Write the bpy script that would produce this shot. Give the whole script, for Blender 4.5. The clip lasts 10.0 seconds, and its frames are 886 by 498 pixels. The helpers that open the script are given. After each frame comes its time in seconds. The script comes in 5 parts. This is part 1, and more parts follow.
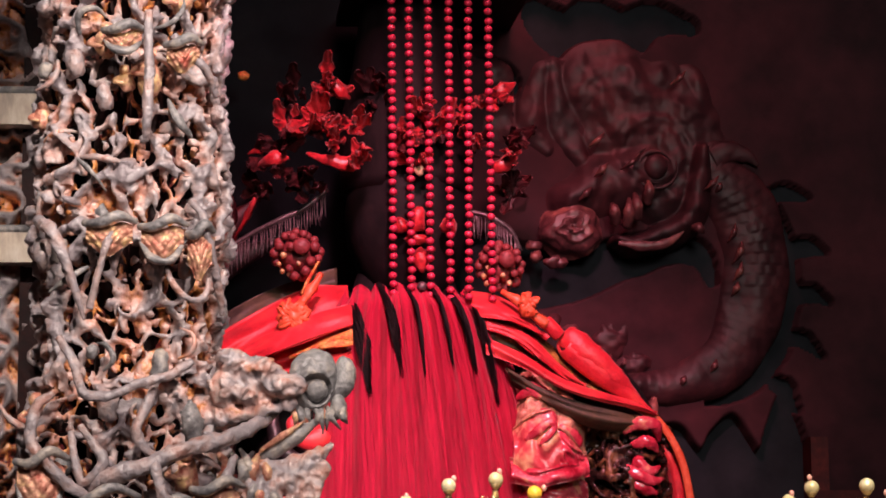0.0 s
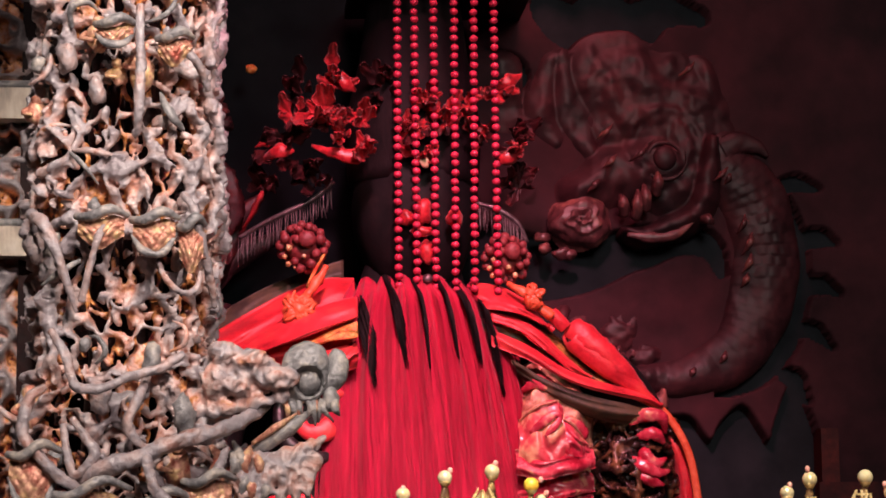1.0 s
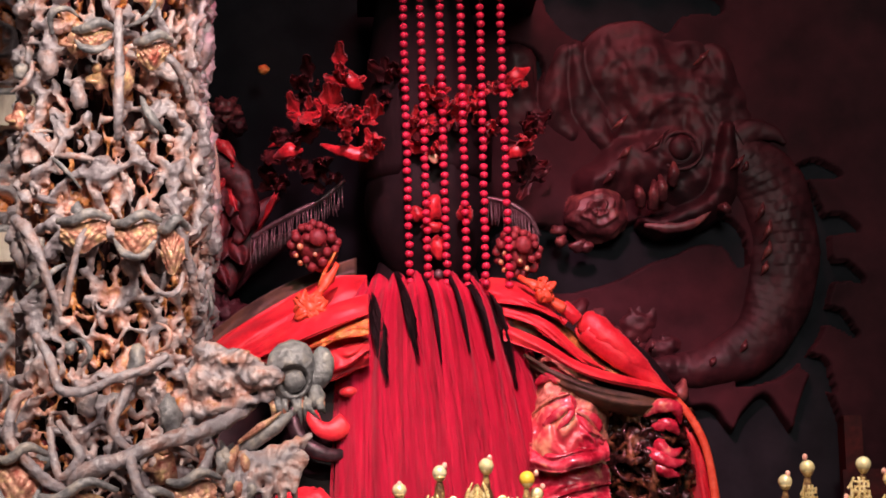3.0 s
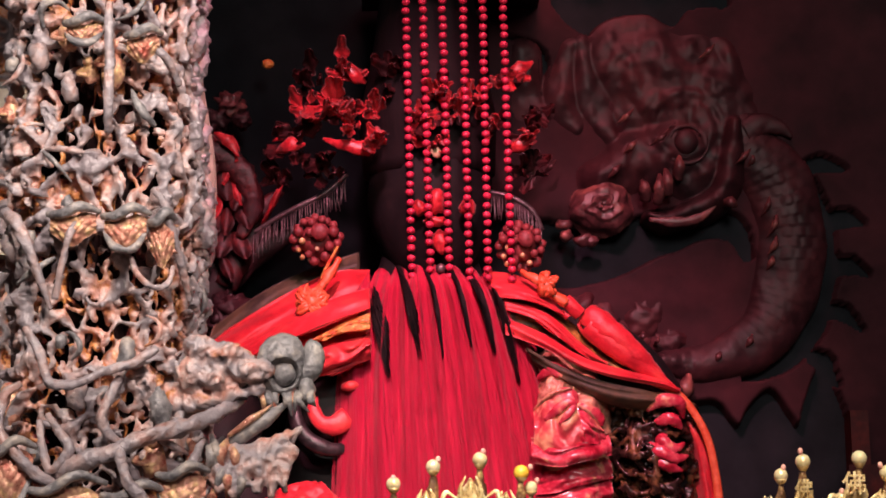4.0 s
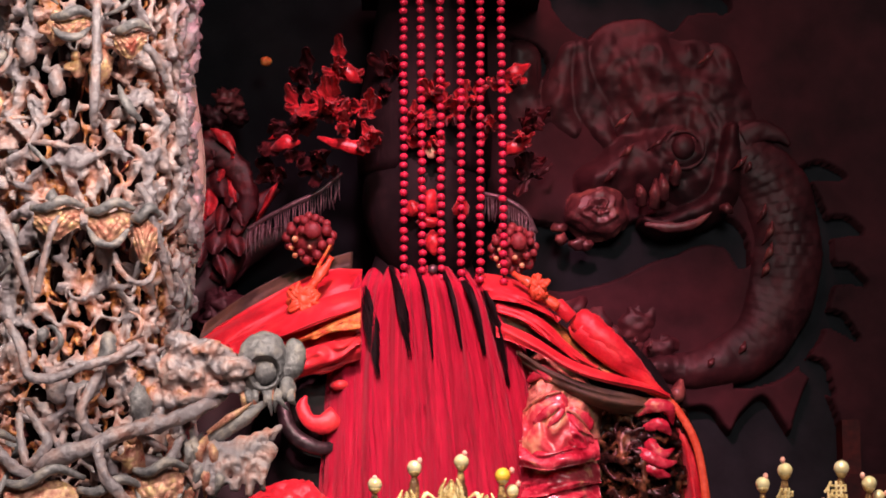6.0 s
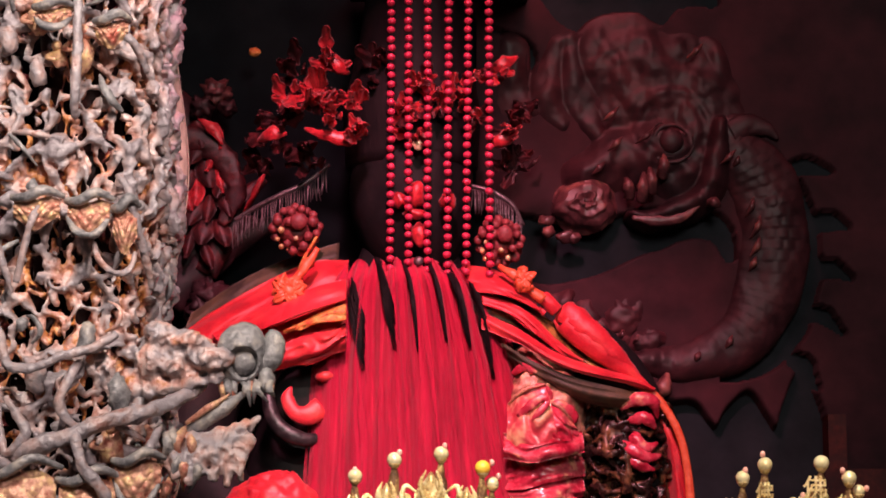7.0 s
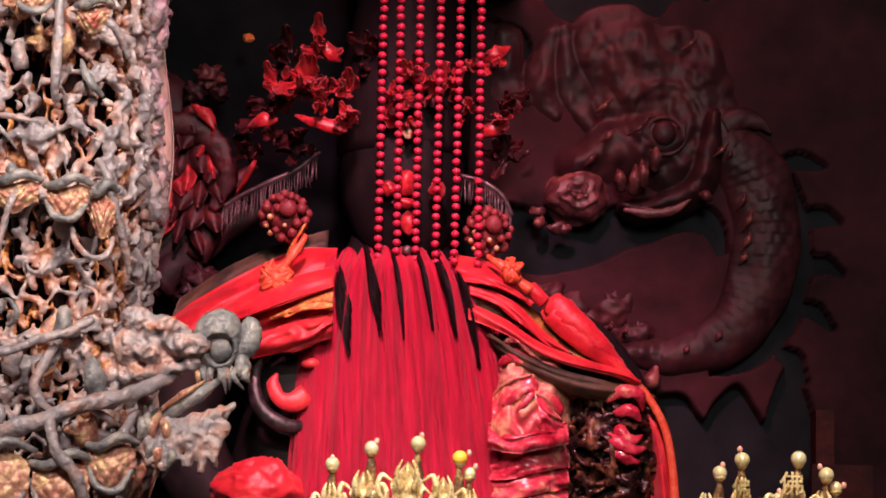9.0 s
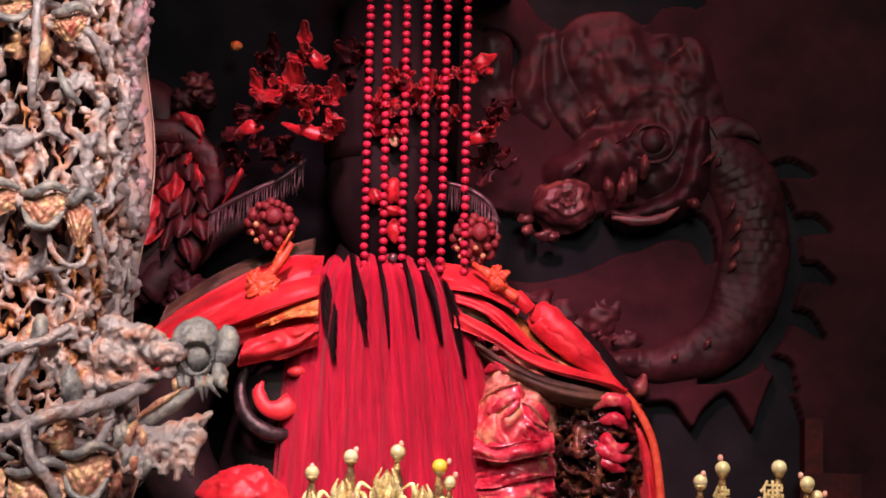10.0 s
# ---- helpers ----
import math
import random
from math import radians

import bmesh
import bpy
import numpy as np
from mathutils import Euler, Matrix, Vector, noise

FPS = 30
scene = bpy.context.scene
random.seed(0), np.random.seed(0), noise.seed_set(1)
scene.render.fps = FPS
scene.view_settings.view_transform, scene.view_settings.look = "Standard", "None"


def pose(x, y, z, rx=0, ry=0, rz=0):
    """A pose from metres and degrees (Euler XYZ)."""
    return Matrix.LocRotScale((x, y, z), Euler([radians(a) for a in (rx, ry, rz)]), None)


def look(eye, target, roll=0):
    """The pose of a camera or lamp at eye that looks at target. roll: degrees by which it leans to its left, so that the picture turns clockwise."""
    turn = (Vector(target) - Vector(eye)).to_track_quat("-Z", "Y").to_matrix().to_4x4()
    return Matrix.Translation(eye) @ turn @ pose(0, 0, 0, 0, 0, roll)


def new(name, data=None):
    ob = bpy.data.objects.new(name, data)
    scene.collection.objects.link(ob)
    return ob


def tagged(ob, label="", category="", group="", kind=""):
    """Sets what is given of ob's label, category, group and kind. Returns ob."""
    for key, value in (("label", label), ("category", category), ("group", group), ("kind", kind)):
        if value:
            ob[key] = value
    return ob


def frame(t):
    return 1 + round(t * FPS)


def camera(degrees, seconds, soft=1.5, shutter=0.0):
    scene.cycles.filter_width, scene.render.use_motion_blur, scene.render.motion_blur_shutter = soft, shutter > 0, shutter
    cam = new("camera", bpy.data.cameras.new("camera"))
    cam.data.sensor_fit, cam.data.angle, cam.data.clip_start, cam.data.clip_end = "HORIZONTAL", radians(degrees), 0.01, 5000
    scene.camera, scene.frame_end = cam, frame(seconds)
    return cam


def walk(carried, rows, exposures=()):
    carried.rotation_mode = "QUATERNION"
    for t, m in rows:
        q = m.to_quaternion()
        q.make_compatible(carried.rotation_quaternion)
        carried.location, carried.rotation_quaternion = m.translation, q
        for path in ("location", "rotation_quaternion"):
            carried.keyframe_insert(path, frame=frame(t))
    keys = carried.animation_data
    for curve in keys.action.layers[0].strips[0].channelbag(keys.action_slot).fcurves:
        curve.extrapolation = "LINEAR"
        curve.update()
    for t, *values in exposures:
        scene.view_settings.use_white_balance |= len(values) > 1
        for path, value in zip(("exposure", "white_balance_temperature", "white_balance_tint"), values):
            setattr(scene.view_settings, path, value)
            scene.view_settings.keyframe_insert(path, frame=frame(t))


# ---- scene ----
cam = camera(22.0, 10.0, soft=1.8)
walk(cam, [
    (0, look((-0.3594, -3.2741, 1.3760), (-0.1437, -1.3096, 1.6829), -0.46)),
    (0.5, look((-0.3304, -3.2783, 1.3753), (-0.1336, -1.3111, 1.6780), -0.40)),
    (1, look((-0.2988, -3.2805, 1.3753), (-0.1243, -1.3109, 1.6758), -0.47)),
    (1.5, look((-0.2671, -3.2852, 1.3751), (-0.1142, -1.3137, 1.6748), -0.69)),
    (2, look((-0.2355, -3.2863, 1.3744), (-0.1022, -1.3130, 1.6716), -0.94)),
    (2.5, look((-0.2028, -3.2931, 1.3745), (-0.0925, -1.3185, 1.6721), -1.23)),
    (4, look((-0.1170, -3.2873, 1.3675), (-0.0629, -1.3101, 1.6641), -1.34)),
    (4.5, look((-0.1024, -3.2830, 1.3662), (-0.0560, -1.3049, 1.6581), -0.96)),
    (5, look((-0.0934, -3.2808, 1.3661), (-0.0428, -1.3025, 1.6553), -0.62)),
    (6.5, look((-0.0626, -3.2887, 1.3709), (-0.0324, -1.3114, 1.6695), 0.08)),
    (7, look((-0.0466, -3.2874, 1.3705), (-0.0160, -1.3086, 1.6593), 0.27)),
    (7.5, look((-0.0305, -3.2873, 1.3703), (-0.0109, -1.3076, 1.6542), 0.55)),
    (8, look((-0.0252, -3.2864, 1.3724), (-0.0017, -1.3082, 1.6660), 0.81)),
    (8.5, look((-0.0131, -3.2892, 1.3747), (0.0130, -1.3100, 1.6614), 1.06)),
    (9, look((0.0011, -3.2883, 1.3749), (0.0134, -1.3077, 1.6519), 1.28)),
    (9.5, look((0.0196, -3.2868, 1.3753), (0.0174, -1.3058, 1.6507), 1.38)),
    (10, look((0.0412, -3.2835, 1.3775), (0.0413, -1.3036, 1.6605), 1.34)),
], exposures=[(0, 0.0)])

# ---- light: a red-lacquered shrine under added lamps, none of them in view ----
world = bpy.data.worlds.new("hall_air")
scene.world = world
world.use_nodes = True
world.node_tree.nodes["Background"].inputs["Color"].default_value = (0.9, 0.75, 0.85, 1)
world.node_tree.nodes["Background"].inputs["Strength"].default_value = 0.012


def lamp(name, kind, eye, target, watts, colour, size=0.2, cone=40, blend=0.5):
    data = bpy.data.lights.new(name, kind)
    data.energy, data.color = watts, colour
    if kind == "SPOT":
        data.spot_size, data.spot_blend, data.shadow_soft_size = radians(cone), blend, size
    else:
        data.shape, data.size = "DISK", size
    ob = new(name, data)
    ob.matrix_world = look(eye, target)
    return ob


# unseen spots added for the pillar and the shelf, red ones over the statue and the wall, a weak fill from the front
lamp("pillar_downlight", "SPOT", (-0.52, -2.5, 3.15), (-0.37, -0.75, 1.72), 205, (1.0, 0.84, 0.75), 0.05, 24, 0.6)
lamp("pillar_sidelight", "SPOT", (0.55, -2.6, 2.75), (-0.38, -0.65, 1.80), 130, (1.0, 0.82, 0.73), 0.05, 15, 0.5)
lamp("shelf_downlight", "SPOT", (0.20, -1.75, 3.1), (0.19, -0.61, 1.47), 215, (1.0, 0.86, 0.66), 0.05, 26, 0.4)
lamp("altar_lamp", "SPOT", (-0.08, -1.45, 2.95), (-0.04, 0.0, 1.66), 240, (1.0, 0.33, 0.44), 0.10, 36, 0.9)
lamp("front_fill", "AREA", (0.5, -3.6, 2.9), (0.15, -0.3, 1.7), 40, (1.0, 0.80, 0.76), 0.9)
lamp("red_wall_fill", "SPOT", (0.06, -0.45, 3.1), (0.10, 0.26, 2.08), 75, (1.0, 0.22, 0.26), 0.35, 46, 1.0)


# ---- building tools ----
class Geo:
    """Gathers vertices and faces of one mesh."""

    def __init__(self):
        self.v, self.f, self.h = [], [], []

    def add(self, v, f, h=0.5):
        n = len(self.v)
        self.v.extend([tuple(p) for p in v])
        self.f.extend([tuple(i + n for i in face) for face in f])
        self.h.extend(list(h) if hasattr(h, "__len__") else [h] * len(v))
        return self

    def tube(self, pts, radii, seg=8, steps=6, flat=1.0, h=0.5, knob=0.0, seed=0, cap=True):
        """A tapered round bar along a smooth curve; flat squeezes it in depth, knob roughens it."""
        p = smooth(pts, steps)
        n = len(p)
        r = np.interp(np.linspace(0, 1, n), np.linspace(0, 1, len(radii)), radii)
        t = np.gradient(p, axis=0)
        t /= np.linalg.norm(t, axis=1)[:, None] + 1e-9
        up = np.array([0.0, -1.0, 0.0])
        verts = []
        for i in range(n):
            a = np.cross(t[i], up)
            if np.linalg.norm(a) < 0.2:
                a = np.cross(t[i], (1.0, 0.0, 0.0))
            a /= np.linalg.norm(a)
            b = np.cross(a, t[i])
            for k in range(seg):
                q = 2 * math.pi * k / seg
                s = r[i]
                if knob:
                    s *= 1 + knob * noise.fractal(Vector(p[i] * 70) + Vector((1.3 * math.cos(q), seed, 1.3 * math.sin(q))), 0.8, 2.0, 3)
                verts.append(p[i] + s * (math.cos(q) * a + flat * math.sin(q) * b))
        faces = [(i * seg + k, i * seg + (k + 1) % seg, (i + 1) * seg + (k + 1) % seg, (i + 1) * seg + k) for i in range(n - 1) for k in range(seg)]
        faces += [tuple(range(seg))[::-1], tuple(range((n - 1) * seg, n * seg))]
        return self.add(verts, faces, h)

    def blob(self, c, r, amp=0.0, freq=30.0, seed=0, rings=8, seg=12, h=0.5, turn=None):
        """A rounded lump with noisy relief."""
        c, r = np.array(c, float), np.array(r, float) * np.ones(3)
        verts = [(0, 0, 1)]
        for i in range(1, rings):
            a = math.pi * i / rings
            verts += [(math.sin(a) * math.cos(q), math.sin(a) * math.sin(q), math.cos(a)) for q in np.arange(seg) * 2 * math.pi / seg]
        verts.append((0, 0, -1))
        out = []
        for v in verts:
            v = np.array(v)
            s = 1 + (amp * noise.fractal(Vector((v * r + c) * freq) + Vector((seed, seed * 2, 0)), 0.8, 2.0, 3) if amp else 0)
            w = v * r * s
            out.append(c + (np.array(turn @ Vector(w)) if turn else w))
        f = [(0, 1 + k, 1 + (k + 1) % seg) for k in range(seg)]
        for i in range(rings - 2):
            f += [(1 + i * seg + k, 1 + (i + 1) * seg + k, 1 + (i + 1) * seg + (k + 1) % seg, 1 + i * seg + (k + 1) % seg) for k in range(seg)]
        last = len(verts) - 1
        f += [(last, last - seg + (k + 1) % seg, last - seg + k) for k in range(seg)]
        return self.add(out, f, h)

    def sheet(self, fn, nu, nv, thick=0.0, h=0.5, hfn=None):
        """A surface fn(u, v) with u, v in 0..1, given thickness away from its front."""
        us, vs = np.linspace(0, 1, nu), np.linspace(0, 1, nv)
        front = [np.array(fn(u, v), float) for v in vs for u in us]
        hs = [hfn(u, v) if hfn else h for v in vs for u in us]
        f = [(j * nu + i, j * nu + i + 1, (j + 1) * nu + i + 1, (j + 1) * nu + i) for j in range(nv - 1) for i in range(nu - 1)]
        if not thick:
            return self.add(front, f, hs)
        g = np.array(front).reshape(nv, nu, 3)
        normal = np.cross(np.gradient(g, axis=1), np.gradient(g, axis=0)).reshape(-1, 3)
        normal /= np.linalg.norm(normal, axis=1)[:, None] + 1e-9
        if normal[:, 1].mean() > 0:
            normal = -normal
        back = list(np.array(front) - normal * thick)
        m = nu * nv
        f += [tuple(i + m for i in q)[::-1] for q in f]
        rim = [i for i in range(nu)] + [j * nu + nu - 1 for j in range(1, nv)] + [(nv - 1) * nu + i for i in range(nu - 2, -1, -1)] + [j * nu for j in range(nv - 2, 0, -1)]
        f += [(rim[k], rim[(k + 1) % len(rim)], rim[(k + 1) % len(rim)] + m, rim[k] + m) for k in range(len(rim))]
        return self.add(front + back, f, hs + hs)

    def box(self, lo, hi, h=0.5):
        (a, b, c), (d, e, g) = lo, hi
        v = [(a, b, c), (d, b, c), (d, e, c), (a, e, c), (a, b, g), (d, b, g), (d, e, g), (a, e, g)]
        return self.add(v, [(0, 3, 2, 1), (4, 5, 6, 7), (0, 1, 5, 4), (1, 2, 6, 5), (2, 3, 7, 6), (3, 0, 4, 7)], h)


def smooth(pts, steps):
    """A Catmull-Rom curve through the points."""
    p = np.array(pts, float)
    if len(p) < 3 or steps < 2:
        return p
    q = np.vstack([2 * p[0] - p[1], p, 2 * p[-1] - p[-2]])
    out = []
    for i in range(1, len(q) - 2):
        a, b, c, d = q[i - 1], q[i], q[i + 1], q[i + 2]
        for s in np.arange(steps) / steps:
            out.append(0.5 * (2 * b + (c - a) * s + (2 * a - 5 * b + 4 * c - d) * s * s + (3 * b - a - 3 * c + d) * s**3))
    out.append(p[-1])
    return np.array(out)


def mesh_of(name, geo, material, flat=False):
    me = bpy.data.meshes.new(name)
    me.from_pydata([tuple(map(float, v)) for v in geo.v], [], geo.f)
    att = me.attributes.new("relief", "FLOAT", "POINT")
    att.data.foreach_set("value", np.array(geo.h, dtype=np.float32))
    if not flat:
        me.polygons.foreach_set("use_smooth", [True] * len(me.polygons))
    me.materials.append(material)
    me.update()
    return me


def part(name, geo, material, parent=None, label="", flat=False):
    """One mesh object, under a thing or a part."""
    ob = new(name, mesh_of(name, geo, material, flat))
    if parent:
        ob.parent = parent
        ob.matrix_parent_inverse = parent.matrix_world.inverted()
    if label:
        tagged(ob, label)
    return ob


def thing(name, label, category, group="", kind=""):
    ob = new(name)
    ob.empty_display_size = 0.05
    return tagged(ob, label, category, group, kind)


def n3(p, f, seed=0.0):
    return noise.noise(Vector((p[0] * f + seed, p[1] * f - seed, p[2] * f + 2 * seed)))


# ---- materials ----
def material(name, colours, rough=0.5, metal=0.0, scale=40.0, bump=0.2, detail=6.0, relief=None, spec=0.5, sheen=0.0, fine=4.0, bump_size=0.002, stretch=None, wear=0.35):
    """A surface of up to three colours mixed by noise at two sizes; relief: colours by the height of a carving."""
    m = bpy.data.materials.new(name)
    m.use_nodes = True
    nt = m.node_tree
    bsdf = nt.nodes["Principled BSDF"]
    co = nt.nodes.new("ShaderNodeTexCoord")
    source = co.outputs["Object"]
    if stretch:
        mp = nt.nodes.new("ShaderNodeMapping")
        mp.inputs["Scale"].default_value = stretch
        nt.links.new(source, mp.inputs["Vector"])
        source = mp.outputs["Vector"]
    big = nt.nodes.new("ShaderNodeTexNoise")
    big.inputs["Scale"].default_value, big.inputs["Detail"].default_value, big.inputs["Roughness"].default_value = scale, detail, 0.65
    nt.links.new(source, big.inputs["Vector"])
    ramp = nt.nodes.new("ShaderNodeValToRGB")
    stops = ramp.color_ramp.elements
    while len(stops) < len(colours):
        stops.new(0.5)
    for e, (c, at) in zip(stops, zip(colours, np.linspace(0.33, 0.68, len(colours)))):
        e.position, e.color = at, (*c, 1)
    nt.links.new(big.outputs["Fac"], ramp.inputs["Fac"])
    colour = ramp.outputs["Color"]
    small = nt.nodes.new("ShaderNodeTexNoise")
    small.inputs["Scale"].default_value, small.inputs["Detail"].default_value = scale * fine, 4.0
    nt.links.new(source, small.inputs["Vector"])
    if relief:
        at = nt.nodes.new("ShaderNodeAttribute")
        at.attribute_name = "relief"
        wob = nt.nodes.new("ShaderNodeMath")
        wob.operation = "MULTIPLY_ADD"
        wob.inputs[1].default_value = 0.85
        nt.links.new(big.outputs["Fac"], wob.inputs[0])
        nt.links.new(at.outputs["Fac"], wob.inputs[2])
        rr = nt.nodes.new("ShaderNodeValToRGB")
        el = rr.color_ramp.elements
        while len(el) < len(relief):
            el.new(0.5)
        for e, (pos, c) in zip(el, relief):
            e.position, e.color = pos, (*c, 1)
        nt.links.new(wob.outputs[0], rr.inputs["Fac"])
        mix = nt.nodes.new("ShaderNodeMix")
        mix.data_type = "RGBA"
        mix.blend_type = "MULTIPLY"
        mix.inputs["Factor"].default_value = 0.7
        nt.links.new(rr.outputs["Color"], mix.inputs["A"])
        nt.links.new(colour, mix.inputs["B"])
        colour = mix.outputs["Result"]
    worn = nt.nodes.new("ShaderNodeMix")
    worn.data_type, worn.blend_type = "RGBA", "OVERLAY"
    worn.inputs["Factor"].default_value = wear
    nt.links.new(colour, worn.inputs["A"])
    nt.links.new(small.outputs["Fac"], worn.inputs["B"])
    nt.links.new(worn.outputs["Result"], bsdf.inputs["Base Color"])
    rmap = nt.nodes.new("ShaderNodeMapRange")
    rmap.inputs["To Min"].default_value, rmap.inputs["To Max"].default_value = max(0.05, rough - 0.15), min(1.0, rough + 0.15)
    nt.links.new(small.outputs["Fac"], rmap.inputs["Value"])
    nt.links.new(rmap.outputs["Result"], bsdf.inputs["Roughness"])
    bsdf.inputs["Metallic"].default_value = metal
    bsdf.inputs["Specular IOR Level"].default_value = spec
    bsdf.inputs["Sheen Weight"].default_value = sheen
    if bump:
        b = nt.nodes.new("ShaderNodeBump")
        b.inputs["Strength"].default_value, b.inputs["Distance"].default_value = bump, bump_size
        add = nt.nodes.new("ShaderNodeMath")
        nt.links.new(big.outputs["Fac"], add.inputs[0])
        nt.links.new(small.outputs["Fac"], add.inputs[1])
        nt.links.new(add.outputs[0], b.inputs["Height"])
        nt.links.new(b.outputs["Normal"], bsdf.inputs["Normal"])
    return m


# grey soot on top, gilt below it, shade painted near black in the holes
CARVED = material("sooty_gilded_wood_dark_holes", [(0.42, 0.34, 0.36), (0.92, 0.82, 0.81), (1.0, 0.97, 0.93)], 0.33, 0.0, 40, 0.7, bump_size=0.003, wear=0.5,
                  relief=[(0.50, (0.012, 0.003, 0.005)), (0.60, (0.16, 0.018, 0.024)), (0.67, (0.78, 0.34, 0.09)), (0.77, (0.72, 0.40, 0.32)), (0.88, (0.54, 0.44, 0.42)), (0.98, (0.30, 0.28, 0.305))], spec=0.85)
CARVED_GREY = material("dusty_grey_wood", [(0.10, 0.10, 0.11), (0.25, 0.245, 0.25), (0.44, 0.39, 0.34)], 0.38, 0.0, 42, 0.6, spec=0.7, bump_size=0.003, wear=0.35)
CARVED_PINK = material("faded_gilt_wood", [(0.42, 0.10, 0.07), (0.62, 0.33, 0.23), (0.88, 0.62, 0.28)], 0.32, 0.2, 60, 0.6)
# near black, so the shade deep in the openwork sits in the colour
CARVED_CORE = material("near_black_core", [(0.006, 0.002, 0.003), (0.016, 0.004, 0.005), (0.03, 0.007, 0.006)], 0.6, 0.0, 30, 0.3, spec=0.2)
WOOD_EDGE = material("pale_planed_wood", [(0.38, 0.31, 0.26), (0.56, 0.47, 0.38), (0.72, 0.63, 0.52)], 0.5, 0.0, 24, 0.4, stretch=(1, 1, 0.4))
BEAD = material("red_plastic_bead", [(0.48, 0.022, 0.065), (0.60, 0.036, 0.095)], 0.34, 0.0, 30, 0.05)
BEARD = material("crimson_beard_hair", [(0.36, 0.010, 0.040), (0.42, 0.013, 0.048), (0.49, 0.018, 0.056)], 0.85, 0.0, 22, 0.10, stretch=(2.0, 2.0, 0.3), sheen=0.12, fine=6.0, spec=0.12, wear=0.14)
BLACK_HAIR = material("black_hair", [(0.006, 0.005, 0.006), (0.016, 0.010, 0.011)], 0.6, 0.0, 60, 0.4, stretch=(3, 3, 0.3), spec=0.15)
ROBE = material("scarlet_satin", [(0.42, 0.008, 0.020), (0.62, 0.020, 0.036), (0.72, 0.06, 0.055)], 0.45, 0.0, 22, 0.35, sheen=0.15, fine=9.0)
ROBE_ORANGE = material("orange_satin_border", [(0.68, 0.09, 0.035), (0.82, 0.18, 0.08)], 0.38, 0.0, 50, 0.2)
LINING = material("olive_lining", [(0.03, 0.025, 0.018), (0.075, 0.06, 0.035), (0.12, 0.08, 0.04)], 0.6, 0.0, 24, 0.2)
GOLD_THREAD = material("gold_embroidery", [(0.62, 0.04, 0.03), (0.78, 0.30, 0.07), (0.95, 0.68, 0.22)], 0.35, 0.1, 70, 0.8)
GILT_LINING = material("olive_and_gold_lining", [(0.05, 0.018, 0.012), (0.16, 0.075, 0.02), (0.55, 0.30, 0.07)], 0.45, 0.0, 46, 0.4)
GILT_CREAM = material("cream_and_gold_paint", [(0.50, 0.03, 0.06), (0.64, 0.11, 0.12), (0.92, 0.62, 0.32)], 0.25, 0.0, 22, 0.3, spec=0.8, detail=3.0)
ARMOUR = material("painted_armour", [(0.30, 0.010, 0.028), (0.56, 0.035, 0.075), (0.62, 0.10, 0.13), (0.85, 0.52, 0.26)], 0.26, 0.0, 24, 0.3, spec=0.8, wear=0.25, detail=3.0)
SLEEVE = material("dark_gold_sleeve", [(0.006, 0.004, 0.004), (0.030, 0.013, 0.010), (0.24, 0.12, 0.05)], 0.3, 0.1, 34, 0.5)
BOARD = material("smoked_red_board", [(0.026, 0.012, 0.015), (0.044, 0.0165, 0.021), (0.060, 0.020, 0.025)], 0.75, 0.0, 5, 0.15, spec=0.12)
STATUE = material("blackened_wood_figure", [(0.008, 0.008, 0.009), (0.013, 0.011, 0.012), (0.022, 0.014, 0.014)], 0.6, 0.0, 16, 0.2, spec=0.15)
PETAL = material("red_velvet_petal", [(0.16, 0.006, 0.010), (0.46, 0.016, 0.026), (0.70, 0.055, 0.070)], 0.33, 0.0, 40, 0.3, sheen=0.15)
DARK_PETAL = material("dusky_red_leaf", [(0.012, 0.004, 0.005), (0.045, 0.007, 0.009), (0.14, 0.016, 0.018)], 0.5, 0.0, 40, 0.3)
POM = material("dusty_red_bobble", [(0.13, 0.018, 0.024), (0.28, 0.05, 0.052)], 0.5, 0.0, 60, 0.3)
SILVER = material("tarnished_fringe", [(0.08, 0.06, 0.065), (0.2, 0.16, 0.17)], 0.4, 0.6, 90, 0.2)
GOLD = material("bright_gilt_metal", [(0.45, 0.26, 0.09), (0.85, 0.64, 0.30), (0.95, 0.84, 0.56)], 0.3, 0.35, 70, 0.3)
PEARL = material("ivory_pearl", [(0.88, 0.72, 0.38), (0.97, 0.88, 0.60)], 0.12, 0.3, 30, 0.03)
AMBER = material("yellow_bead", [(0.92, 0.50, 0.04), (0.95, 0.60, 0.08)], 0.2, 0.0, 30, 0.05)
PINK = material("pink_bead", [(0.8, 0.35, 0.30), (0.85, 0.45, 0.4)], 0.3, 0.0, 30, 0.0)
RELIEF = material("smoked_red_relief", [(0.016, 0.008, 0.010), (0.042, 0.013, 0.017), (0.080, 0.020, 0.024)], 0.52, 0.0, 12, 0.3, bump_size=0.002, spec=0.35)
# lighter copy of the relief red, for parts that catch the light
RELIEF_LIT = material("lit_red_relief", [(0.045, 0.016, 0.019), (0.12, 0.038, 0.042), (0.30, 0.11, 0.09)], 0.38, 0.0, 24, 0.4)
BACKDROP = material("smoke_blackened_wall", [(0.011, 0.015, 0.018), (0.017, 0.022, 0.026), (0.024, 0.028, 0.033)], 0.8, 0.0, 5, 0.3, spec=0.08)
HALL = material("dark_hall_plaster", [(0.03, 0.02, 0.02), (0.06, 0.04, 0.035)], 0.7, 0.0, 4, 0.2)
DARK_SHEET = material("near_black_sheet", [(0.003, 0.006, 0.008), (0.006, 0.010, 0.012), (0.010, 0.014, 0.016)], 0.8, 0.0, 6, 0.2, spec=0.06)
